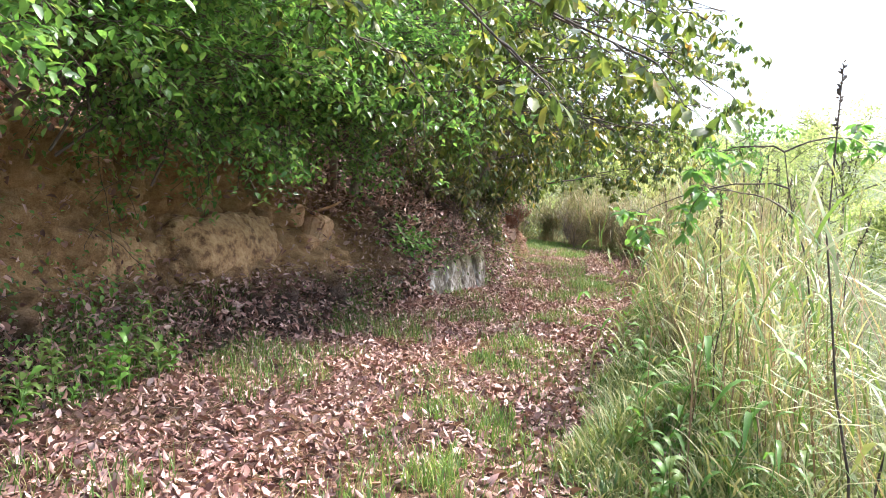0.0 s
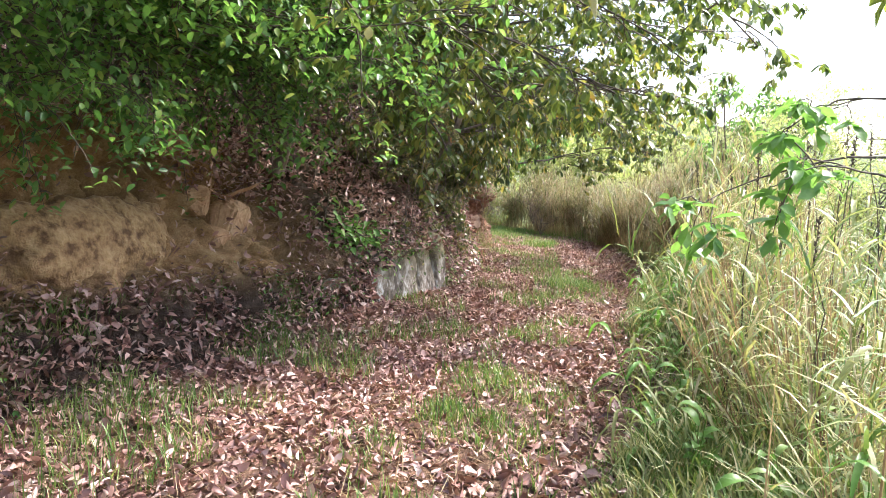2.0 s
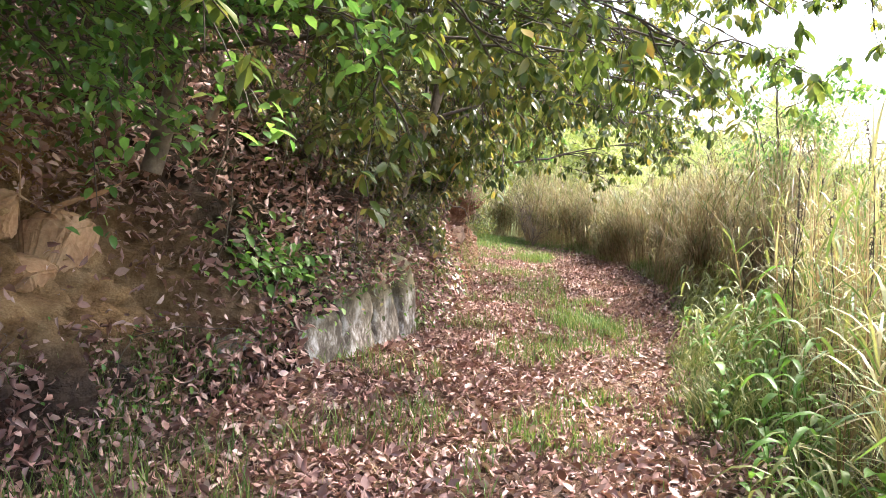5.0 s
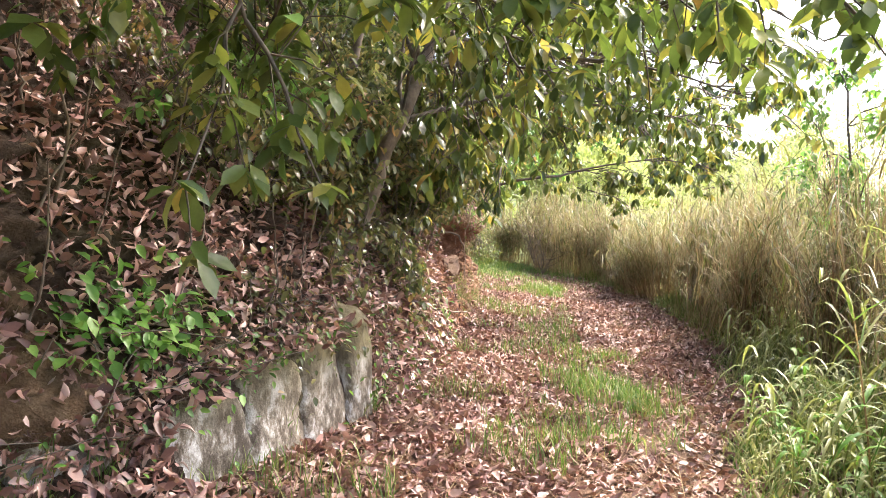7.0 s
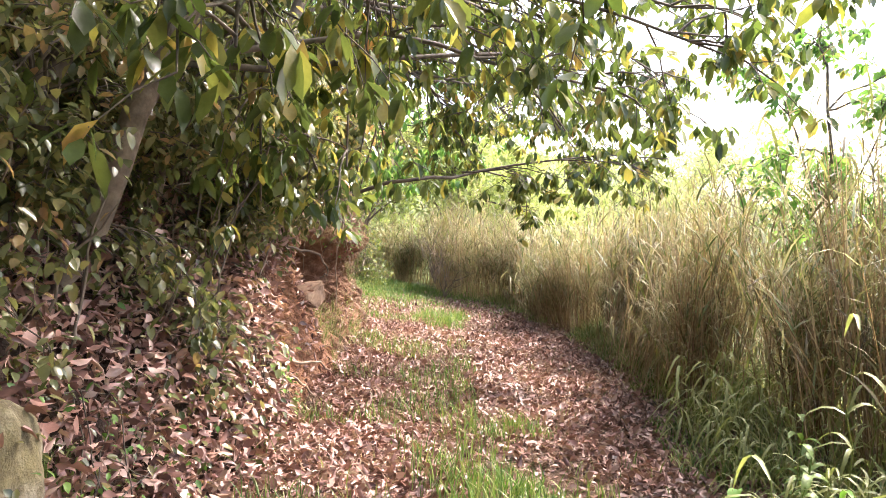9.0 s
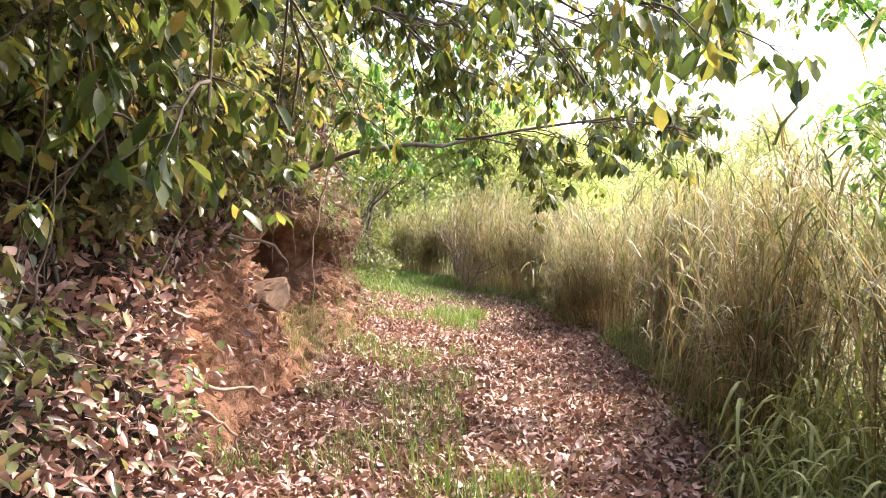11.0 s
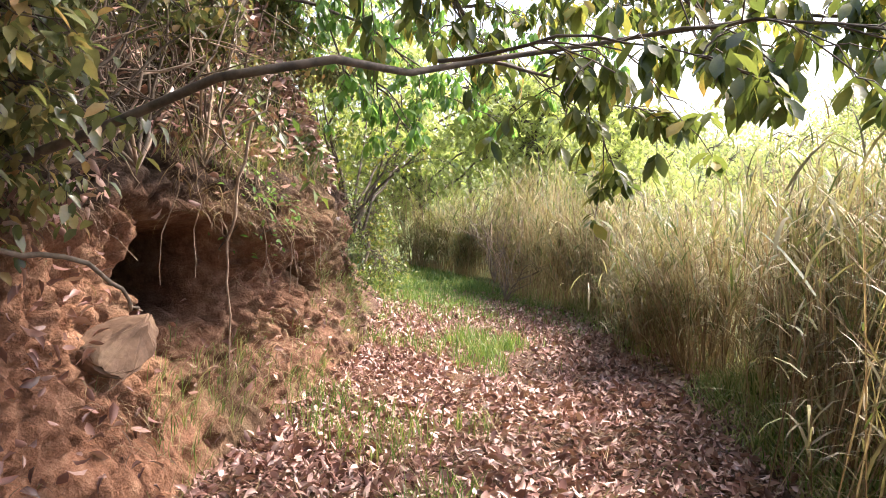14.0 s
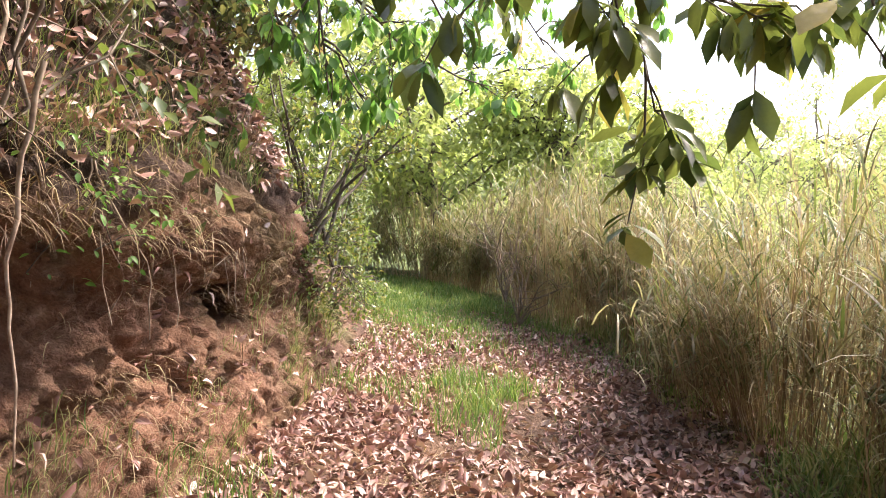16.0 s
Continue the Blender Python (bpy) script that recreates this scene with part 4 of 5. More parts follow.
def build_chestnuts():
    """Broad-leaved trees on the bank whose limbs reach over the track."""
    rng = np.random.default_rng(10)
    specs = [
        # base, trunk top, limb ends
        ((-2.6, 5.2, 2.5), [(-1.9, 5.2, 4.6)], [(0.40, 3.9, 2.2), (1.1, 4.2, 2.3), (0.2, 5.2, 2.8), (1.6, 6.0, 3.0), (-0.2, 7.4, 2.6), (0.6, 6.6, 3.3), (2.2, 7.2, 3.3), (3.0, 8.4, 2.7)]),
        ((-1.22, 10.4, 1.6), [(-1.05, 10.4, 2.6), (-0.6, 9.8, 4.6)], [(0.35, 9.1, 2.2), (1.05, 9.3, 2.3), (0.5, 9.8, 2.3), (1.4, 10.4, 2.35), (2.8, 9.4, 2.7), (1.9, 8.4, 3.2), (3.3, 10.6, 2.9), (0.2, 8.2, 2.9), (3.6, 11.6, 3.3), (3.4, 12.4, 2.8), (4.2, 11.2, 3.4), (2.5, 11.4, 2.8), (0.0, 10.6, 3.5), (-0.4, 11.5, 3.7), (0.6, 11.2, 3.9), (1.2, 11.0, 4.5), (2.2, 9.4, 2.35), (2.7, 10.0, 2.45), (3.0, 11.7, 2.5), (3.8, 10.0, 3.6), (3.4, 9.4, 3.2), (3.9, 10.8, 4.2), (3.0, 9.2, 3.9), (4.2, 11.5, 4.4), (4.4, 12.4, 3.9), (0.35, 9.25, 2.08), (1.0, 9.4, 2.22)]),
        ((0.33, 12.95, 1.0), [(0.56, 13.0, 1.6), (0.81, 13.02, 2.27), (1.15, 13.2, 3.2), (1.6, 13.9, 4.8)], [(1.25, 11.9, 2.1), (1.5, 11.2, 2.3), (1.9, 12.2, 2.5), (4.4, 15.4, 2.9), (1.7, 13.6, 1.85), (2.0, 14.6, 2.1), (4.9, 14.2, 3.3), (4.0, 14.6, 2.5), (5.6, 15.2, 3.3), (5.0, 12.8, 3.5), (5.2, 16.4, 2.9), (0.6, 11.8, 4.0), (0.0, 12.6, 4.0), (1.4, 11.6, 4.6), (0.8, 14.2, 3.8), (3.9, 13.3, 2.55), (4.4, 13.8, 2.9), (1.45, 14.7, 1.75), (1.2, 14.1, 1.65)]),
        ((0.9, 15.9, 1.9), [(1.7, 16.4, 4.8)], [(3.2, 17.6, 2.4), (2.9, 16.9, 2.7), (4.0, 18.6, 2.9), (3.4, 19.6, 2.7), (4.8, 17.0, 3.2), (4.6, 20.0, 3.2), (5.2, 18.4, 3.3), (5.0, 19.0, 2.8), (6.0, 17.2, 3.7), (5.8, 20.0, 3.6), (2.2, 18.0, 3.4), (2.4, 18.8, 3.4), (1.8, 17.4, 3.5), (4.7, 17.9, 2.35), (4.95, 18.4, 2.3), (5.3, 18.7, 2.5), (5.6, 19.4, 2.7), (5.9, 19.0, 3.0), (2.6, 17.8, 4.0), (3.0, 19.0, 4.2)]),
        ((1.2, 19.6, 2.1), [(1.9, 20.4, 4.8)], [(2.6, 20.3, 2.2), (3.2, 20.9, 2.5), (3.6, 22.0, 2.7), (2.3, 20.4, 2.5), (4.2, 22.4, 3.0), (5.0, 22.0, 3.3)]),
    ]
    for base, top, ends in specs:
        stops = [np.array(base)] + [np.array(q) for q in top]
        k = np.linspace(0, len(stops) - 1, 11)
        trunk = np.stack([np.interp(k, range(len(stops)), [q[c] for q in stops]) for c in range(3)], 1) + rng.normal(0, 0.015, (11, 3))
        top = top[-1]
        limbs = []
        for e in ends:
            a = trunk[int(rng.integers(4, 10))]
            limbs.append(bent(a, e, rng, 0.25, 0.07, 10))
        for i in range(9 if base[1] > 10 else 3):
            a = trunk[int(rng.integers(6, 11))]
            limbs.append(bent(a, a + np.array([rng.uniform(-0.8, 2.6), rng.uniform(-2.0, 2.2), rng.uniform(0.0, 1.8)]), rng, 0.2, 0.1))
        lower = bent(np.array(base) + [-0.3, 0.15, 0.1], np.array(top) + [-0.9, -0.2, -0.6], rng, 0, 0.05, 9)
        plant("chestnut_tree", base, [(trunk, np.linspace(0.075, 0.04, 11)), (lower, np.linspace(0.055, 0.025, 9))], limbs, rng,
              "broad-leaved tree leaning from the bank over the track", "tree", CHESTNUT if base[1] < 11 else SMALL_LEAF if base[1] > 19 else AUTUMN, BROAD, 0.13, 6, 0.6 if base[1] < 11 else 0.85, 0.85, 11, 4, 0.02, 0.018)
    # the long low branch across the track
    base = (1.45, 16.6, 1.75)
    line = np.array([(1.3, 16.5, 1.55), (1.8, 16.55, 1.78), (2.2, 16.4, 1.93), (2.62, 16.35, 2.0), (2.88, 16.75, 2.03), (3.2, 16.95, 2.13), (3.6, 17.05, 2.22), (3.9, 17.0, 2.27), (4.5, 16.9, 2.36), (5.2, 16.8, 2.35)])
    side = [bent((3.2, 16.95, 2.13), (3.85, 17.4, 1.98), rng, 0.04, 0.05), bent((3.0, 16.85, 2.1), (3.9, 16.2, 2.02), rng, 0.05, 0.05), bent((3.9, 17.0, 2.27), (4.9, 16.3, 2.12), rng, 0.05, 0.05)]
    plant("low_branch", base, [(line, np.linspace(0.021, 0.007, len(line)))], side + [line[5:]], rng, "dark bough with drooping leaves across the track", "tree", AUTUMN, BROAD, 0.13, 7, 0.75, 0.5, 8, 3, 0.01, 0.015, TWIG, True)


build_chestnuts()


def build_evergreens():
    """Dark glossy shrubs on the slope behind the stones."""
    rng = np.random.default_rng(11)
    for x, y, z in ((-0.3, 11.9, 1.35), (0.0, 12.9, 1.4), (0.35, 13.7, 1.5), (0.5, 14.4, 1.65), (0.75, 15.1, 2.0), (0.2, 13.2, 2.1), (0.0, 14.6, 2.4), (1.0, 15.7, 2.15), (1.3, 15.3, 2.3), (0.55, 14.9, 1.55), (0.75, 15.9, 1.75), (0.9, 16.5, 1.95), (1.3, 20.6, 2.7), (1.5, 21.4, 2.6), (0.8, 17.4, 2.7), (0.9, 18.6, 2.8), (0.9, 20.0, 2.7)):
        limbs = [bent((x, y, z), (x + rng.uniform(-0.5, 0.75), y + rng.uniform(-0.8, 0.8), z + rng.uniform(-0.45, 1.3)), rng, 0.1, 0.1) for i in range(12)]
        plant("evergreen_shrub", (x, y, z - 0.1), [(bent((x, y, z - 0.15), (x + 0.1, y, z + 0.6), rng, 0, 0.05), np.linspace(0.03, 0.015, 9))], limbs, rng,
              "dark glossy-leaved shrub on the bank slope", "shrub", EVERGREEN, OVAL, 0.085, 6, 0.6, 0.45, 9, 4, 0.01, 0.05)


build_evergreens()


def build_many_stemmed():
    rng = np.random.default_rng(12)
    base = (2.2, 22.0, 1.1)
    stems = []
    for i in range(11):
        a = np.array(base) + rng.normal(0, 0.1, 3) * [1, 1, 0.2]
        b = np.array(base) + np.array([rng.uniform(-0.5, 0.9), rng.uniform(-0.5, 1.4), rng.uniform(1.0, 1.7)])
        stems.append((bent(a, b, rng, 0.05, 0.05), np.linspace(0.02, 0.008, 9)))
    limbs = [s[0][3:] for s in stems]
    plant("many_stemmed_bush", base, stems, limbs, rng, "many-stemmed green bush at the end of the bank", "shrub", CHESTNUT, OVAL, 0.075, 5, 0.7, 0.5, 6, 3, 0.008, 0.06, TWIG)
    base = (2.4, 22.1, 0.95)
    limbs = [bent(base, (base[0] + rng.uniform(-0.3, 0.5), base[1] + rng.uniform(-0.5, 0.9), base[2] + rng.uniform(-0.3, 0.9)), rng, 0.1, 0.08) for i in range(10)]
    plant("small_bush", base, [(bent((2.35, 22.1, 0.75), (2.4, 22.2, 1.2), rng, 0, 0.03), np.linspace(0.02, 0.01, 9))], limbs, rng, "low pale-leaved bush on the bank's corner", "shrub", CHESTNUT, CHEAP, 0.055, 8, 0.4, 0.35, 8, 4, 0.008, 0.05)
    base = (5.5, 14.5, 0.2)
    line = bent(base, (5.4, 14.6, 2.9), rng, 0, 0.05)
    limbs = [bent(line[int(rng.integers(3, 9))], np.array([5.5, 14.5, 0]) + [rng.uniform(-0.7, 0.9), rng.uniform(-0.8, 0.8), rng.uniform(1.6, 3.2)], rng, 0.1, 0.08) for i in range(11)]
    plant("sapling", base, [(line, np.linspace(0.025, 0.01, 9))], limbs, rng, "young leafy sapling standing in the reeds", "tree", SMALL_LEAF, OVAL, 0.1, 6, 0.6, 0.4, 7, 3, 0.01, 0.06, TWIG)
    base = (2.9, 5.6, 0.1)
    line = bent(base, (2.5, 5.6, 1.9), rng, 0, 0.05)
    limbs = [bent(line[7], (1.42, 5.55, 1.42), rng, 0.12, 0.04), bent(line[6], (1.75, 5.4, 1.55), rng, 0.12, 0.04), bent(line[8], (2.0, 5.9, 1.8), rng, 0.1, 0.04), bent(line[8], (3.2, 5.6, 1.95), rng, 0.1, 0.04)]
    plant("sapling", base, [(line, np.linspace(0.009, 0.004, 9))], limbs, rng, "slender sapling with pale drooping leaf sprays", "tree", SMALL_LEAF, BROAD, 0.12, 6, 0.35, 0.3, 4, 2, 0.008, 0.015, TWIG, True)


build_many_stemmed()


def build_far_trees():
    """Sunlit trees in the valley beyond the reeds, with haze put into their leaf colour."""
    rng = np.random.default_rng(13)
    spots = [(3.0, 34.5, 6.5), (6.0, 34, 6.0), (0.2, 34, 7.5), (8.8, 36, 6.5), (-3, 33, 7.5), (11.5, 40, 7), (5, 42, 9), (15, 46, 9), (20, 50, 11), (26, 50, 11), (33, 48, 11), (12, 56, 9), (3, 54, 10), (41, 46, 11), (-7, 42, 9), (30, 60, 12), (22, 36, 6), (28, 32, 6), (50, 50, 12), (46, 34, 6), (38, 26, 5)]
    for x, y, h in spots:
        z = float(ground_z(x, y))
        base = (x, y, z - 0.1)
        trunk = bent(base, (x, y, z + h * 0.75), rng, 0, 0.1)
        limbs = [bent(trunk[int(rng.integers(2, 9))], (x + rng.normal(0, h * 0.28), y + rng.normal(0, h * 0.28), z + h * rng.uniform(0.3, 1.0)), rng, 0.3, 0.1) for i in range(20)]
        plant("valley_tree", base, [(trunk, np.linspace(0.14, 0.03, 9))], limbs, rng, "sunlit green tree in the valley beyond the reeds, leaf colour paled for haze", "tree", HAZED_LEAF, CHEAP, 0.24, 8, 0.5, h * 0.22, 8, 4, 0.04, 0.22)


build_far_trees()


# ---------------------------------------------------------------- plants of the verge
def lance(points, width, steps=6):
    """One long leaf along points: a folded strip."""
    p = np.asarray(points, float)
    d = np.gradient(p, axis=0)
    side = np.stack([-d[:, 1], d[:, 0], 0 * d[:, 0]], 1)
    side /= np.linalg.norm(side, axis=1)[:, None] + 1e-9
    s = np.linspace(0, 1, len(p))
    w = width * 0.5 * np.clip(np.sin(np.pi * np.clip(s * 0.93 + 0.07, 0, 1)) ** 0.7, 0.03, 1)
    up = np.array([0, 0, 1.0]) * (w * 0.35)[:, None]
    v = np.stack([p + side * w[:, None] + up, p, p - side * w[:, None] + up], 1).reshape(-1, 3)
    f = []
    for i in range(len(p) - 1):
        a = 3 * i
        f += [(a, a + 1, a + 4), (a, a + 4, a + 3), (a + 1, a + 2, a + 5), (a + 1, a + 5, a + 4)]
    return v, np.array(f)


def make_weed(seed, height, leaf, n, material, name, label, category, width, droop):
    """A stem with lance leaves in turn up it; every leaf a part."""
    rng = np.random.default_rng(seed)
    ob = thing(name, (0, 0, 0), label, category, name + "s of the verge")
    stem = bent((0, 0, -0.03), (rng.normal(0, 0.1) * height, rng.normal(0, 0.1) * height, height), rng, 0, 0.04, 7)
    v, f = tube(stem, np.linspace(0.005, 0.002, 7), 5)
    part("stem", raw_mesh("stem", v, f, material), ob)
    for i in range(n):
        k = 1 + 5 * (i + 1) / n
        a = stem[int(min(k, 6))]
        yaw = i * 2.4 + rng.normal(0, 0.3)
        ln = leaf * rng.uniform(0.6, 1.15)
        s = np.linspace(0, 1, 6)
        lift = rng.uniform(0.5, 1.0)
        pts = np.stack([a[0] + np.cos(yaw) * ln * s * 0.8, a[1] + np.sin(yaw) * ln * s * 0.8, a[2] + ln * (lift * s - droop * s * s)], 1)
        v, f = lance(pts, width * rng.uniform(0.7, 1.2))
        part("leaf", raw_mesh("leaf", v, f, material), ob)
    return ob


def build_weeds():
    rng = np.random.default_rng(15)
    kinds = [
        (make_weed(1, 0.32, 0.13, 9, CLOVER, "broad_weed", "low bright green weed with broad leaves", "weed", 0.05, 0.7), 0.0, 0.5, 34, 1.0, 13.5),
        (make_weed(2, 0.48, 0.16, 11, GRASS, "broad_weed", "knee-high green weed among verge grass", "weed", 0.045, 0.8), 0.15, 0.8, 26, 1.0, 13.5),
        (make_weed(3, 0.75, 0.3, 8, CLOVER, "cane_shoot", "young bright green cane shoot with lance leaves", "cane", 0.03, 1.0), 0.15, 0.9, 22, 1.5, 12.5),
        (make_weed(4, 1.25, 0.32, 9, VERGE, "cane_shoot", "tall yellow-green cane with arching leaves", "cane", 0.026, 1.1), 0.5, 1.4, 20, 2.0, 15.0),
        (make_weed(5, 0.42, 0.34, 12, VERGE, "grass_tuft", "arching tuft of pale verge grass", "grass", 0.016, 1.2), 0.0, 0.7, 54, 6.0, 15.0),
        (make_weed(6, 0.55, 0.4, 14, VERGE, "grass_tuft", "tall arching tuft of straw-coloured verge grass", "grass", 0.018, 1.3), 0.1, 1.1, 60, 10.0, 15.5),
    ]
    for ob, lo, hi, n, y0, y1 in kinds:
        for i in range(n):
            y = rng.uniform(y0, y1)
            x = float(edge(y)) + rng.uniform(lo, hi)
            m = pose(x, y, float(ground_z(x, y)), rng.normal(0, 6), rng.normal(0, 6), rng.uniform(0, 360)) @ Matrix.Scale(rng.uniform(0.7, 1.25), 4)
            if i == 0:
                ob.matrix_world = m
            else:
                c = copy_thing(ob, m)
                c.scale = m.to_scale()
    for i in range(30):
        y = rng.uniform(4.2, 6.6)
        x = float(foot(y)) + rng.uniform(-0.35, 0.15)
        ob = kinds[i % 2][0]
        m = pose(x, y, float(ground_z(x, y)) + 0.02, rng.normal(0, 8), rng.normal(0, 8), rng.uniform(0, 360)) @ Matrix.Scale(rng.uniform(0.8, 1.4), 4)
        c = copy_thing(ob, m)
        c.scale = m.to_scale()
    # dark bare stalks with seed heads standing over the verge
    for i in range(48):
        y = rng.uniform(2.2, 12.0)
        x = float(edge(y)) + rng.uniform(0.5, 1.7)
        h = rng.uniform(1.2, 1.9)
        base = (x, y, float(ground_z(x, y)))
        ob = thing("dry_stalk", base, "thin dark dry weed stalk with a seed head", "weed stalk", "dry stalks of the verge")
        line = bent((0, 0, -0.02), (rng.normal(0.05, 0.16), rng.normal(0, 0.16), h), rng, 0, 0.05, 8)
        v, f = tube(line, np.linspace(0.006, 0.002, 8), 5)
        part("stem", raw_mesh("stem", v, f, TWIG), ob)
        t = line[-1] - np.linspace(0, 0.22, 60)[:, None] * (line[-1] - line[-2]) / np.linalg.norm(line[-1] - line[-2])
        v, f = strew(CHEAP, t, rng.uniform(0, 6.28, 60), rng.uniform(0.2, 1.2, 60), rng.normal(0, 1, 60), rng.uniform(0.012, 0.026, 60), rng)
        part("seed_head", raw_mesh("seed_head", v, f, TWIG), ob)


build_weeds()


# ---------------------------------------------------------------- plants and roots of the bank
def creeper(rng, y, s, n, size, material, label, spread=(0.4, 0.12), name="creeper"):
    """A patch of creeping leaves on the bank face with thin runners."""
    ys, ss = rng.normal(y, spread[0], n), np.clip(rng.normal(s, spread[1], n), 0.02, 0.98)
    p = bank_point(ys, ss)
    p[:, 0] += rng.uniform(0.03, 0.16, n)
    p[:, 1] -= rng.uniform(0.0, 0.08, n)
    at = bank_point(y, s)[0]
    ob = thing(name, at, label, "creeper")
    v, f = strew(OVAL, p, rng.normal(-0.6, 0.9, n), rng.normal(-0.35, 0.45, n), rng.normal(0, 0.4, n), size * rng.uniform(0.5, 1.2, n), rng)
    part("foliage", raw_mesh("foliage", v - at, f, material), ob)
    for i in range(5):
        a, b = p[int(rng.integers(0, n))], p[int(rng.integers(0, n))]
        v, f = tube(bent(a, b, rng, 0.03, 0.05, 7), np.full(7, 0.003), 4)
        part("runner", raw_mesh("runner", v - at, f, TWIG), ob)


def build_bank_plants():
    rng = np.random.default_rng(16)
    creeper(rng, 10.55, 0.44, 260, 0.1, CLOVER, "bright green creeper above the whitewashed stones", (0.2, 0.045))
    creeper(rng, 10.6, 0.36, 150, 0.05, SMALL_LEAF, "small-leaved creeper hanging over the stones", (0.22, 0.04))
    creeper(rng, 11.5, 0.37, 260, 0.05, EVERGREEN, "dark ivy trailing over the tops of the stones", (0.35, 0.05))
    creeper(rng, 11.2, 0.34, 120, 0.045, SMALL_LEAF, "small green ivy on the tops of the stones", (0.4, 0.03))
    creeper(rng, 12.9, 0.3, 260, 0.06, EVERGREEN, "glossy ivy among dead leaves beside the stones", (0.6, 0.12))
    creeper(rng, 9.7, 0.22, 120, 0.05, CLOVER, "sparse green creeper on leafy soil", (0.5, 0.06))
    creeper(rng, 5.3, 0.26, 620, 0.06, SMALL_LEAF, "green weeds climbing the foot of the clay bank", (0.5, 0.10))
    creeper(rng, 4.6, 0.1, 260, 0.06, SMALL_LEAF, "green weeds at the foot of the clay bank", (0.5, 0.07))
    creeper(rng, 6.3, 0.24, 260, 0.07, CLOVER, "green creeper climbing the tan clay", (0.3, 0.09))
    creeper(rng, 6.6, 0.46, 120, 0.06, SMALL_LEAF, "leafy runners hanging down the clay face", (0.3, 0.08))
    creeper(rng, 12.6, 0.22, 200, 0.05, CLOVER, "green ivy among dead leaves on the bank", (0.5, 0.08))
    creeper(rng, 14.1, 0.34, 260, 0.09, EVERGREEN, "dark glossy ivy over dead leaves on the slope", (0.45, 0.12))
    creeper(rng, 15.2, 0.58, 220, 0.09, EVERGREEN, "dark glossy leaves hanging over the lip of red clay", (0.5, 0.07))
    creeper(rng, 14.9, 0.2, 80, 0.05, CLOVER, "green ivy at the edge of the red clay", (0.25, 0.06))
    creeper(rng, 18.7, 0.62, 140, 0.05, CLOVER, "yellow-green plant hanging from the ledge of the cave", (0.18, 0.05))
    # dry grass and fine roots hanging from the ledge over the hollow
    for y0, y1, s0, s1, n, mat, label, size in (
        (17.9, 20.6, 0.58, 0.70, 1500, STRAW, "dry reddish straw hanging from the ledge", (0.15, 0.42)),
        (17.6, 20.8, 0.66, 0.78, 1400, VERGE, "green and yellow grass on top of the ledge", (0.1, 0.3)),
        (17.2, 20.2, 0.06, 0.24, 900, VERGE, "yellowish grass on the spill of red clay", (0.08, 0.26)),
        (18.5, 21.4, 0.14, 0.62, 1300, STRAW, "brown rootlets hanging down the red clay wall", (0.06, 0.24)),
        (17.0, 21.5, 0.02, 0.28, 2200, VERGE, "yellowed grass tufts on the foot of the red clay", (0.06, 0.2)),
        (14.9, 17.6, 0.1, 0.6, 900, STRAW, "fine rootlets on the orange clay face", (0.04, 0.16)),
        (16.6, 20.8, 0.03, 0.3, 900, STRAW, "dry straw over the spill of red clay", (0.1, 0.3)),
        (20.5, 23.5, 0.1, 0.6, 900, VERGE, "grass on the end of the bank", (0.1, 0.3)),
        (15.0, 17.6, 0.55, 0.75, 900, STRAW, "fine roots and straw at the lip of the red clay", (0.1, 0.35)),
        (6.5, 10.4, 0.06, 0.24, 1300, GRASS, "dark grass tufts below the clay face", (0.08, 0.26)),
    ):
        ys, ss = rng.uniform(y0, y1, n), rng.uniform(s0, s1, n)
        p = bank_point(ys, ss)
        tuft = fbm(p, 3.0, 90 + int(y0 * 3) + n, 3) > 0.0
        p = p[tuft]
        p[:, 0] += 0.02
        m = len(p)
        hang = mat is STRAW
        yaw = rng.normal(-0.4, 0.8, m)
        v, f = blades(p, yaw, rng.uniform(*size, m), rng.uniform(0.003, 0.007, m), np.full(m, 1.3 if hang else 0.3) + rng.normal(0, 0.3, m), rng.uniform(0.8, 2.0, m), rng)
        tagged(new("hanging_grass" if hang else "bank_grass", raw_mesh("bank_grass", v, f, mat)), label, "grass", kind="stuff")


build_bank_plants()


def root(name, pts, r, label, material=None, category="root"):
    rng = np.random.default_rng(len(pts) * 7 + int(abs(pts[0][1]) * 100))
    p = np.concatenate([bent(a, b, rng, 0, 0.05, 6)[:-1] for a, b in zip(pts[:-1], pts[1:])] + [np.array([pts[-1]], float)])
    v, f = tube(p, np.linspace(r, r * 0.4, len(p)), 7)
    at = np.array(pts[0], float)
    ob = new(name, raw_mesh(name, v - at, f, material or PALE_WOOD))
    ob.location = at
    return tagged(ob, label, category)


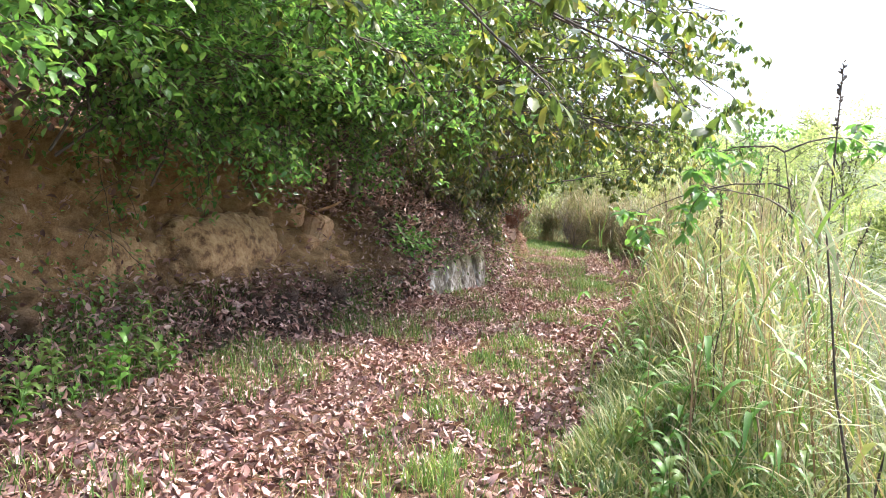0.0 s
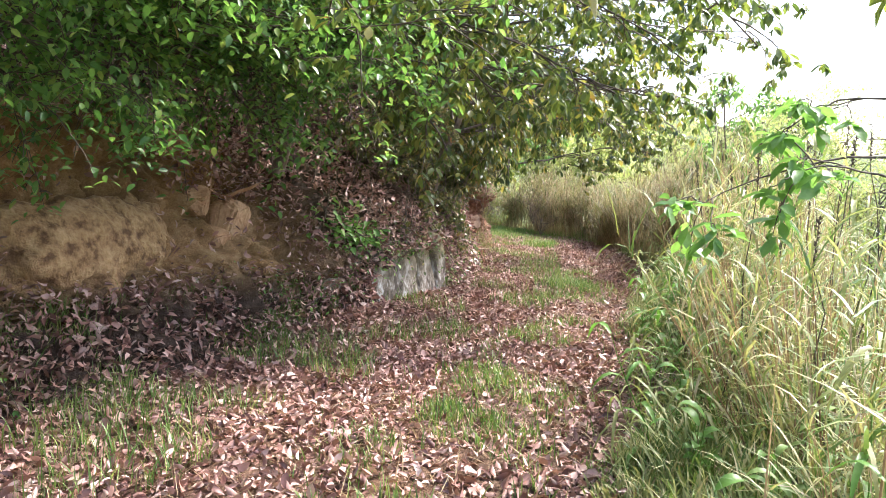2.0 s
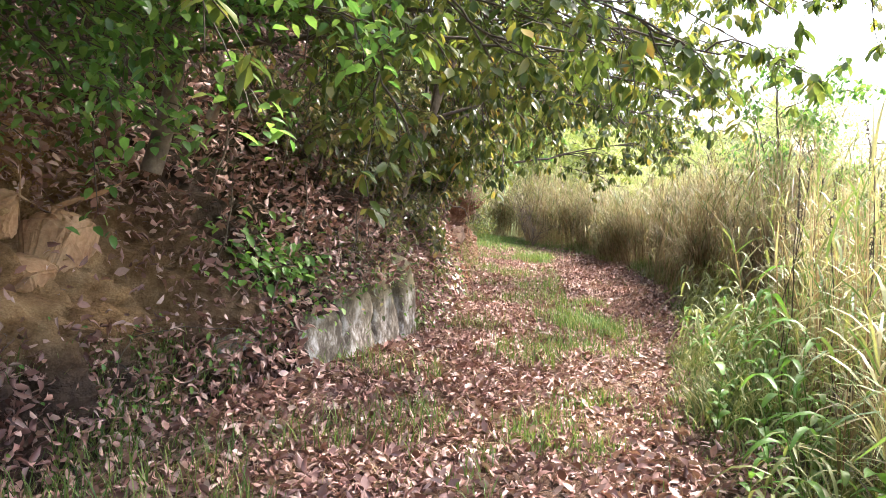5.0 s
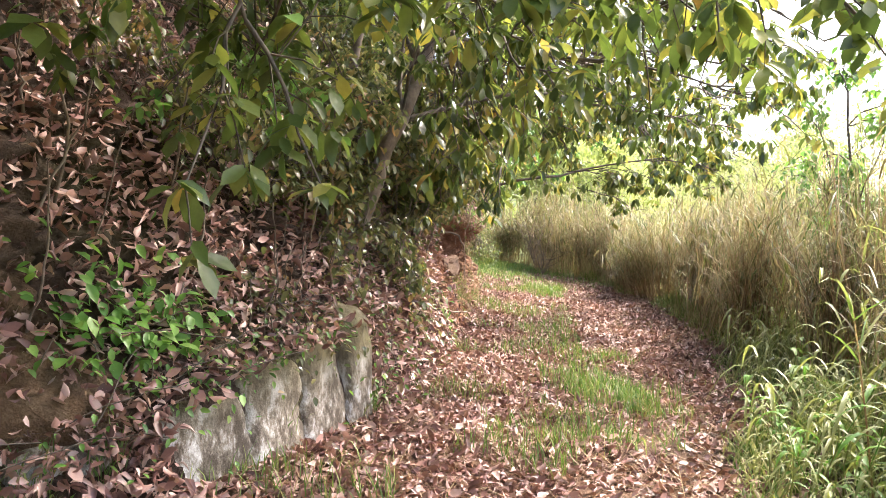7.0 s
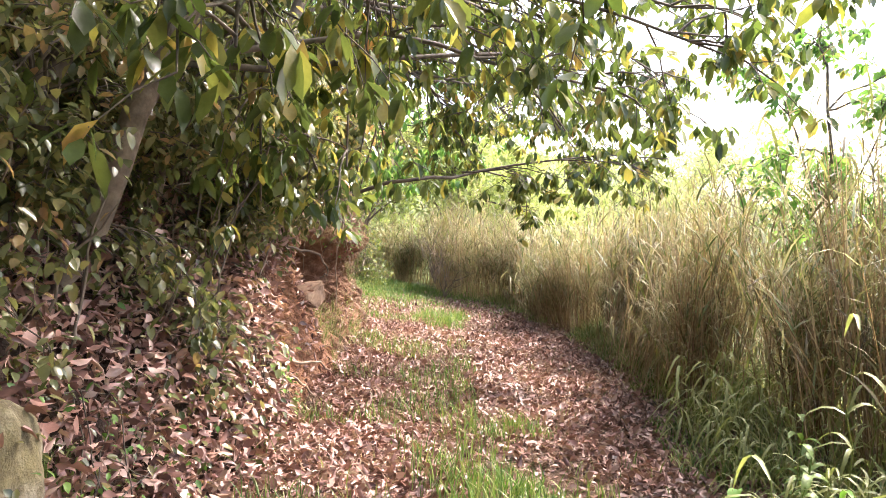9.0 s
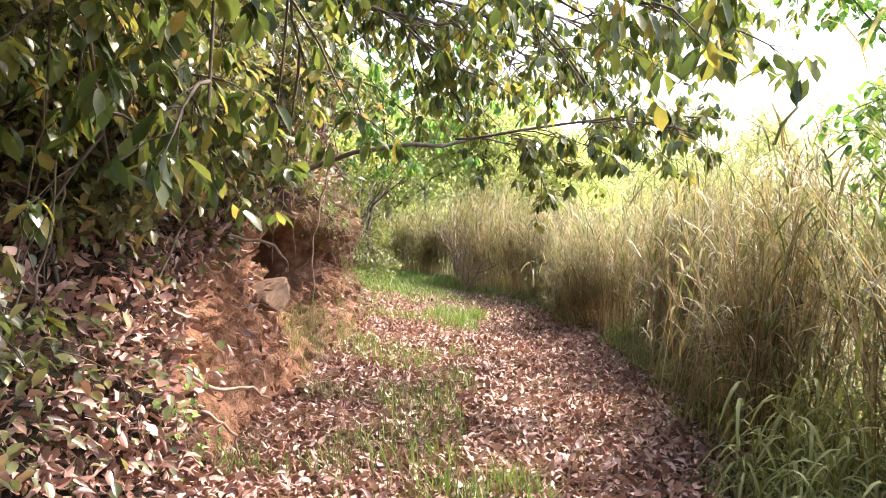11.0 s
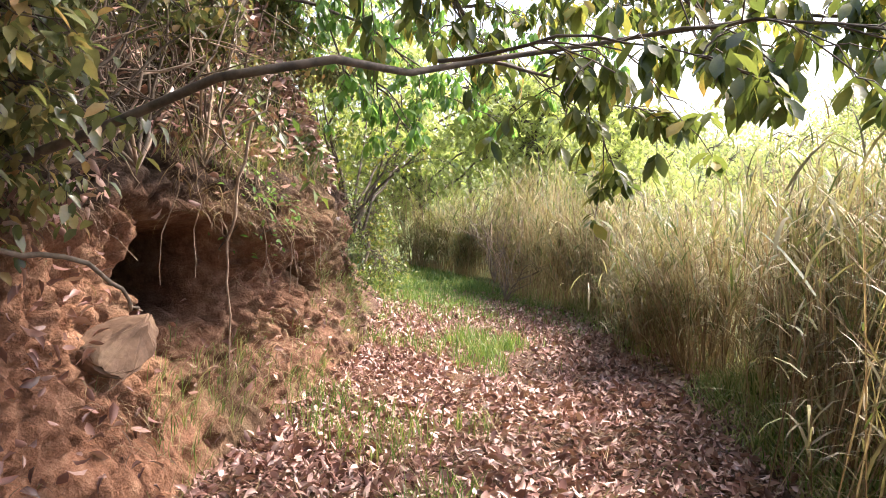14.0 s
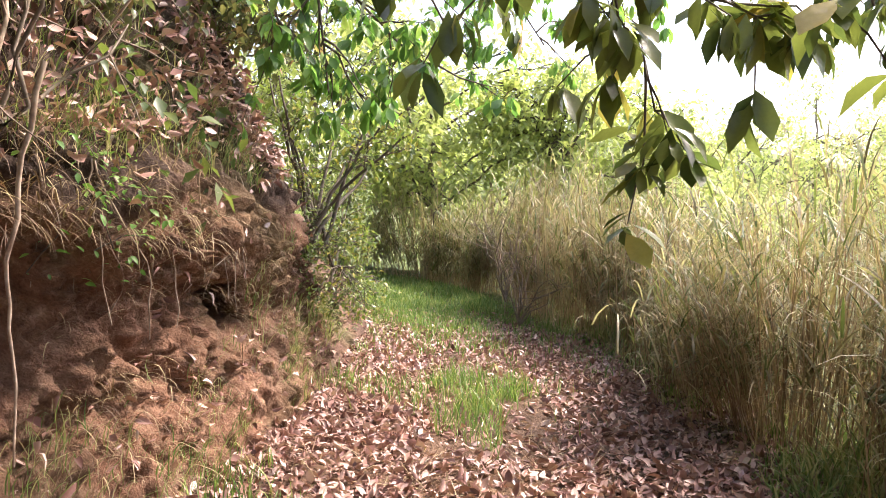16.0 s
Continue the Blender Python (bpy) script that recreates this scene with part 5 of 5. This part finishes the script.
def build_roots():
    rng = np.random.default_rng(17)
    root("hanging_root", [(1.95, 18.15, 1.95), (1.86, 18.15, 1.4), (1.80, 18.2, 1.0), (1.82, 18.2, 0.5)], 0.011, "pale thin root hanging down over the hollow")
    root("tree_root", [(1.1, 15.3, 0.62), (1.42, 15.35, 0.42), (1.62, 15.5, 0.40), (1.72, 15.6, 0.3)], 0.015, "pale root sticking out of the red clay")
    root("tree_root", [(1.15, 15.0, 0.40), (1.42, 15.05, 0.36), (1.58, 15.15, 0.2), (1.62, 15.2, 0.02)], 0.014, "pale root curling out of the red clay")
    root("tree_root", [(1.3, 16.4, 1.3), (1.6, 16.75, 1.22), (1.68, 17.0, 1.0), (1.62, 17.3, 0.95)], 0.013, "thin brown root above a stone", BARK)
    for i in range(16):
        y = rng.uniform(17.4, 20.4)
        a = bank_point(y, 0.66)[0] + [rng.uniform(0, 0.1), 0, 0.05]
        root("fine_root", [a, a + [rng.normal(0.06, 0.06), rng.normal(0, 0.1), -rng.uniform(0.2, 0.4)], a + [rng.normal(0.05, 0.1), rng.normal(0, 0.15), -rng.uniform(0.5, 0.8)]], 0.005, "fine dry root dangling from the ledge")
    # bare tangled shrubs on the ledge
    for x, y, z in ((1.45, 17.7, 1.75), (1.6, 18.4, 1.8), (1.3, 19.3, 1.9), (1.35, 16.9, 1.7), (4.35, 25.2, 0.15), (4.2, 25.6, 0.4)):
        at = (x, y, z)
        ob = thing("bare_shrub", at, "leafless tangled brown-twigged shrub", "shrub")
        for i in range(9):
            b = np.array([rng.uniform(-0.5, 0.6), rng.uniform(-0.7, 0.7), rng.uniform(0.4, 1.4)])
            line = bent((0, 0, -0.1), b, rng, 0.05, 0.12, 8)
            wood = [tube(line, np.linspace(0.012, 0.004, 8), 5)]
            for j in range(5):
                q = line[int(rng.integers(2, 7))]
                wood.append(tube(bent(q, q + rng.normal(0, 0.22, 3), rng, 0, 0.05, 4), np.linspace(0.005, 0.002, 4), 4))
            v, f = gather(wood)
            part("branch", raw_mesh("branch", v, f, PALE_WOOD if i % 5 == 0 else BARK), ob)
    # thin dead stems on the leafy slope
    for i in range(70):
        y = rng.uniform(10.2, 15.2)
        a = bank_point(y, rng.uniform(0.34, 0.7))[0]
        b = a + [rng.uniform(0.0, 0.35), rng.normal(0, 0.25), rng.uniform(0.35, 0.95)]
        root("dead_stem", [a - [0, 0, 0.05], (a + b) / 2 + rng.normal(0, 0.03, 3), b], rng.uniform(0.004, 0.011), "thin brown dead stem rising from leaf litter", BARK, "stem")
    # fallen twigs on the track
    for i in range(26):
        y = rng.uniform(2.0, 20.0)
        x = float(foot(y)) + rng.uniform(0.0, 2.6)
        a = np.array([x, y, float(ground_z(x, y)) + 0.02])
        t = rng.uniform(0, 6.28)
        ln = rng.uniform(0.12, 0.4)
        root("fallen_twig", [a, a + [math.cos(t) * ln / 2, math.sin(t) * ln / 2, 0.015], a + [math.cos(t) * ln, math.sin(t) * ln, 0.005]], rng.uniform(0.003, 0.007), "dry fallen twig on the leaf litter", BARK, "twig")


build_roots()


def build_withered_leaf():
    """One pale withered leaf left hanging on a bare twig."""
    rng = np.random.default_rng(19)
    at = np.array((-0.43, 8.7, 1.84))
    ob = thing("withered_leaf", at, "pale curled withered leaf hanging on a bare twig", "leaf")
    v, f = tube(bent((-0.5, 0.1, 0.62), (0, 0, 0.06), rng, 0.08, 0.05, 8), np.linspace(0.004, 0.0015, 8), 5)
    part("twig", raw_mesh("twig", v, f, TWIG), ob)
    for k, (yaw, tip) in enumerate(((0.4, -0.9), (2.2, -1.2), (4.0, -0.6))):
        s = np.linspace(0, 1, 7)
        pts = np.stack([np.cos(yaw) * 0.05 * np.sin(s * 2), np.sin(yaw) * 0.05 * np.sin(s * 2), 0.06 - 0.11 * s], 1)
        v, f = lance(pts, 0.055)
        part("lobe", raw_mesh("lobe", v, f, PALE_WOOD), ob)


build_withered_leaf()
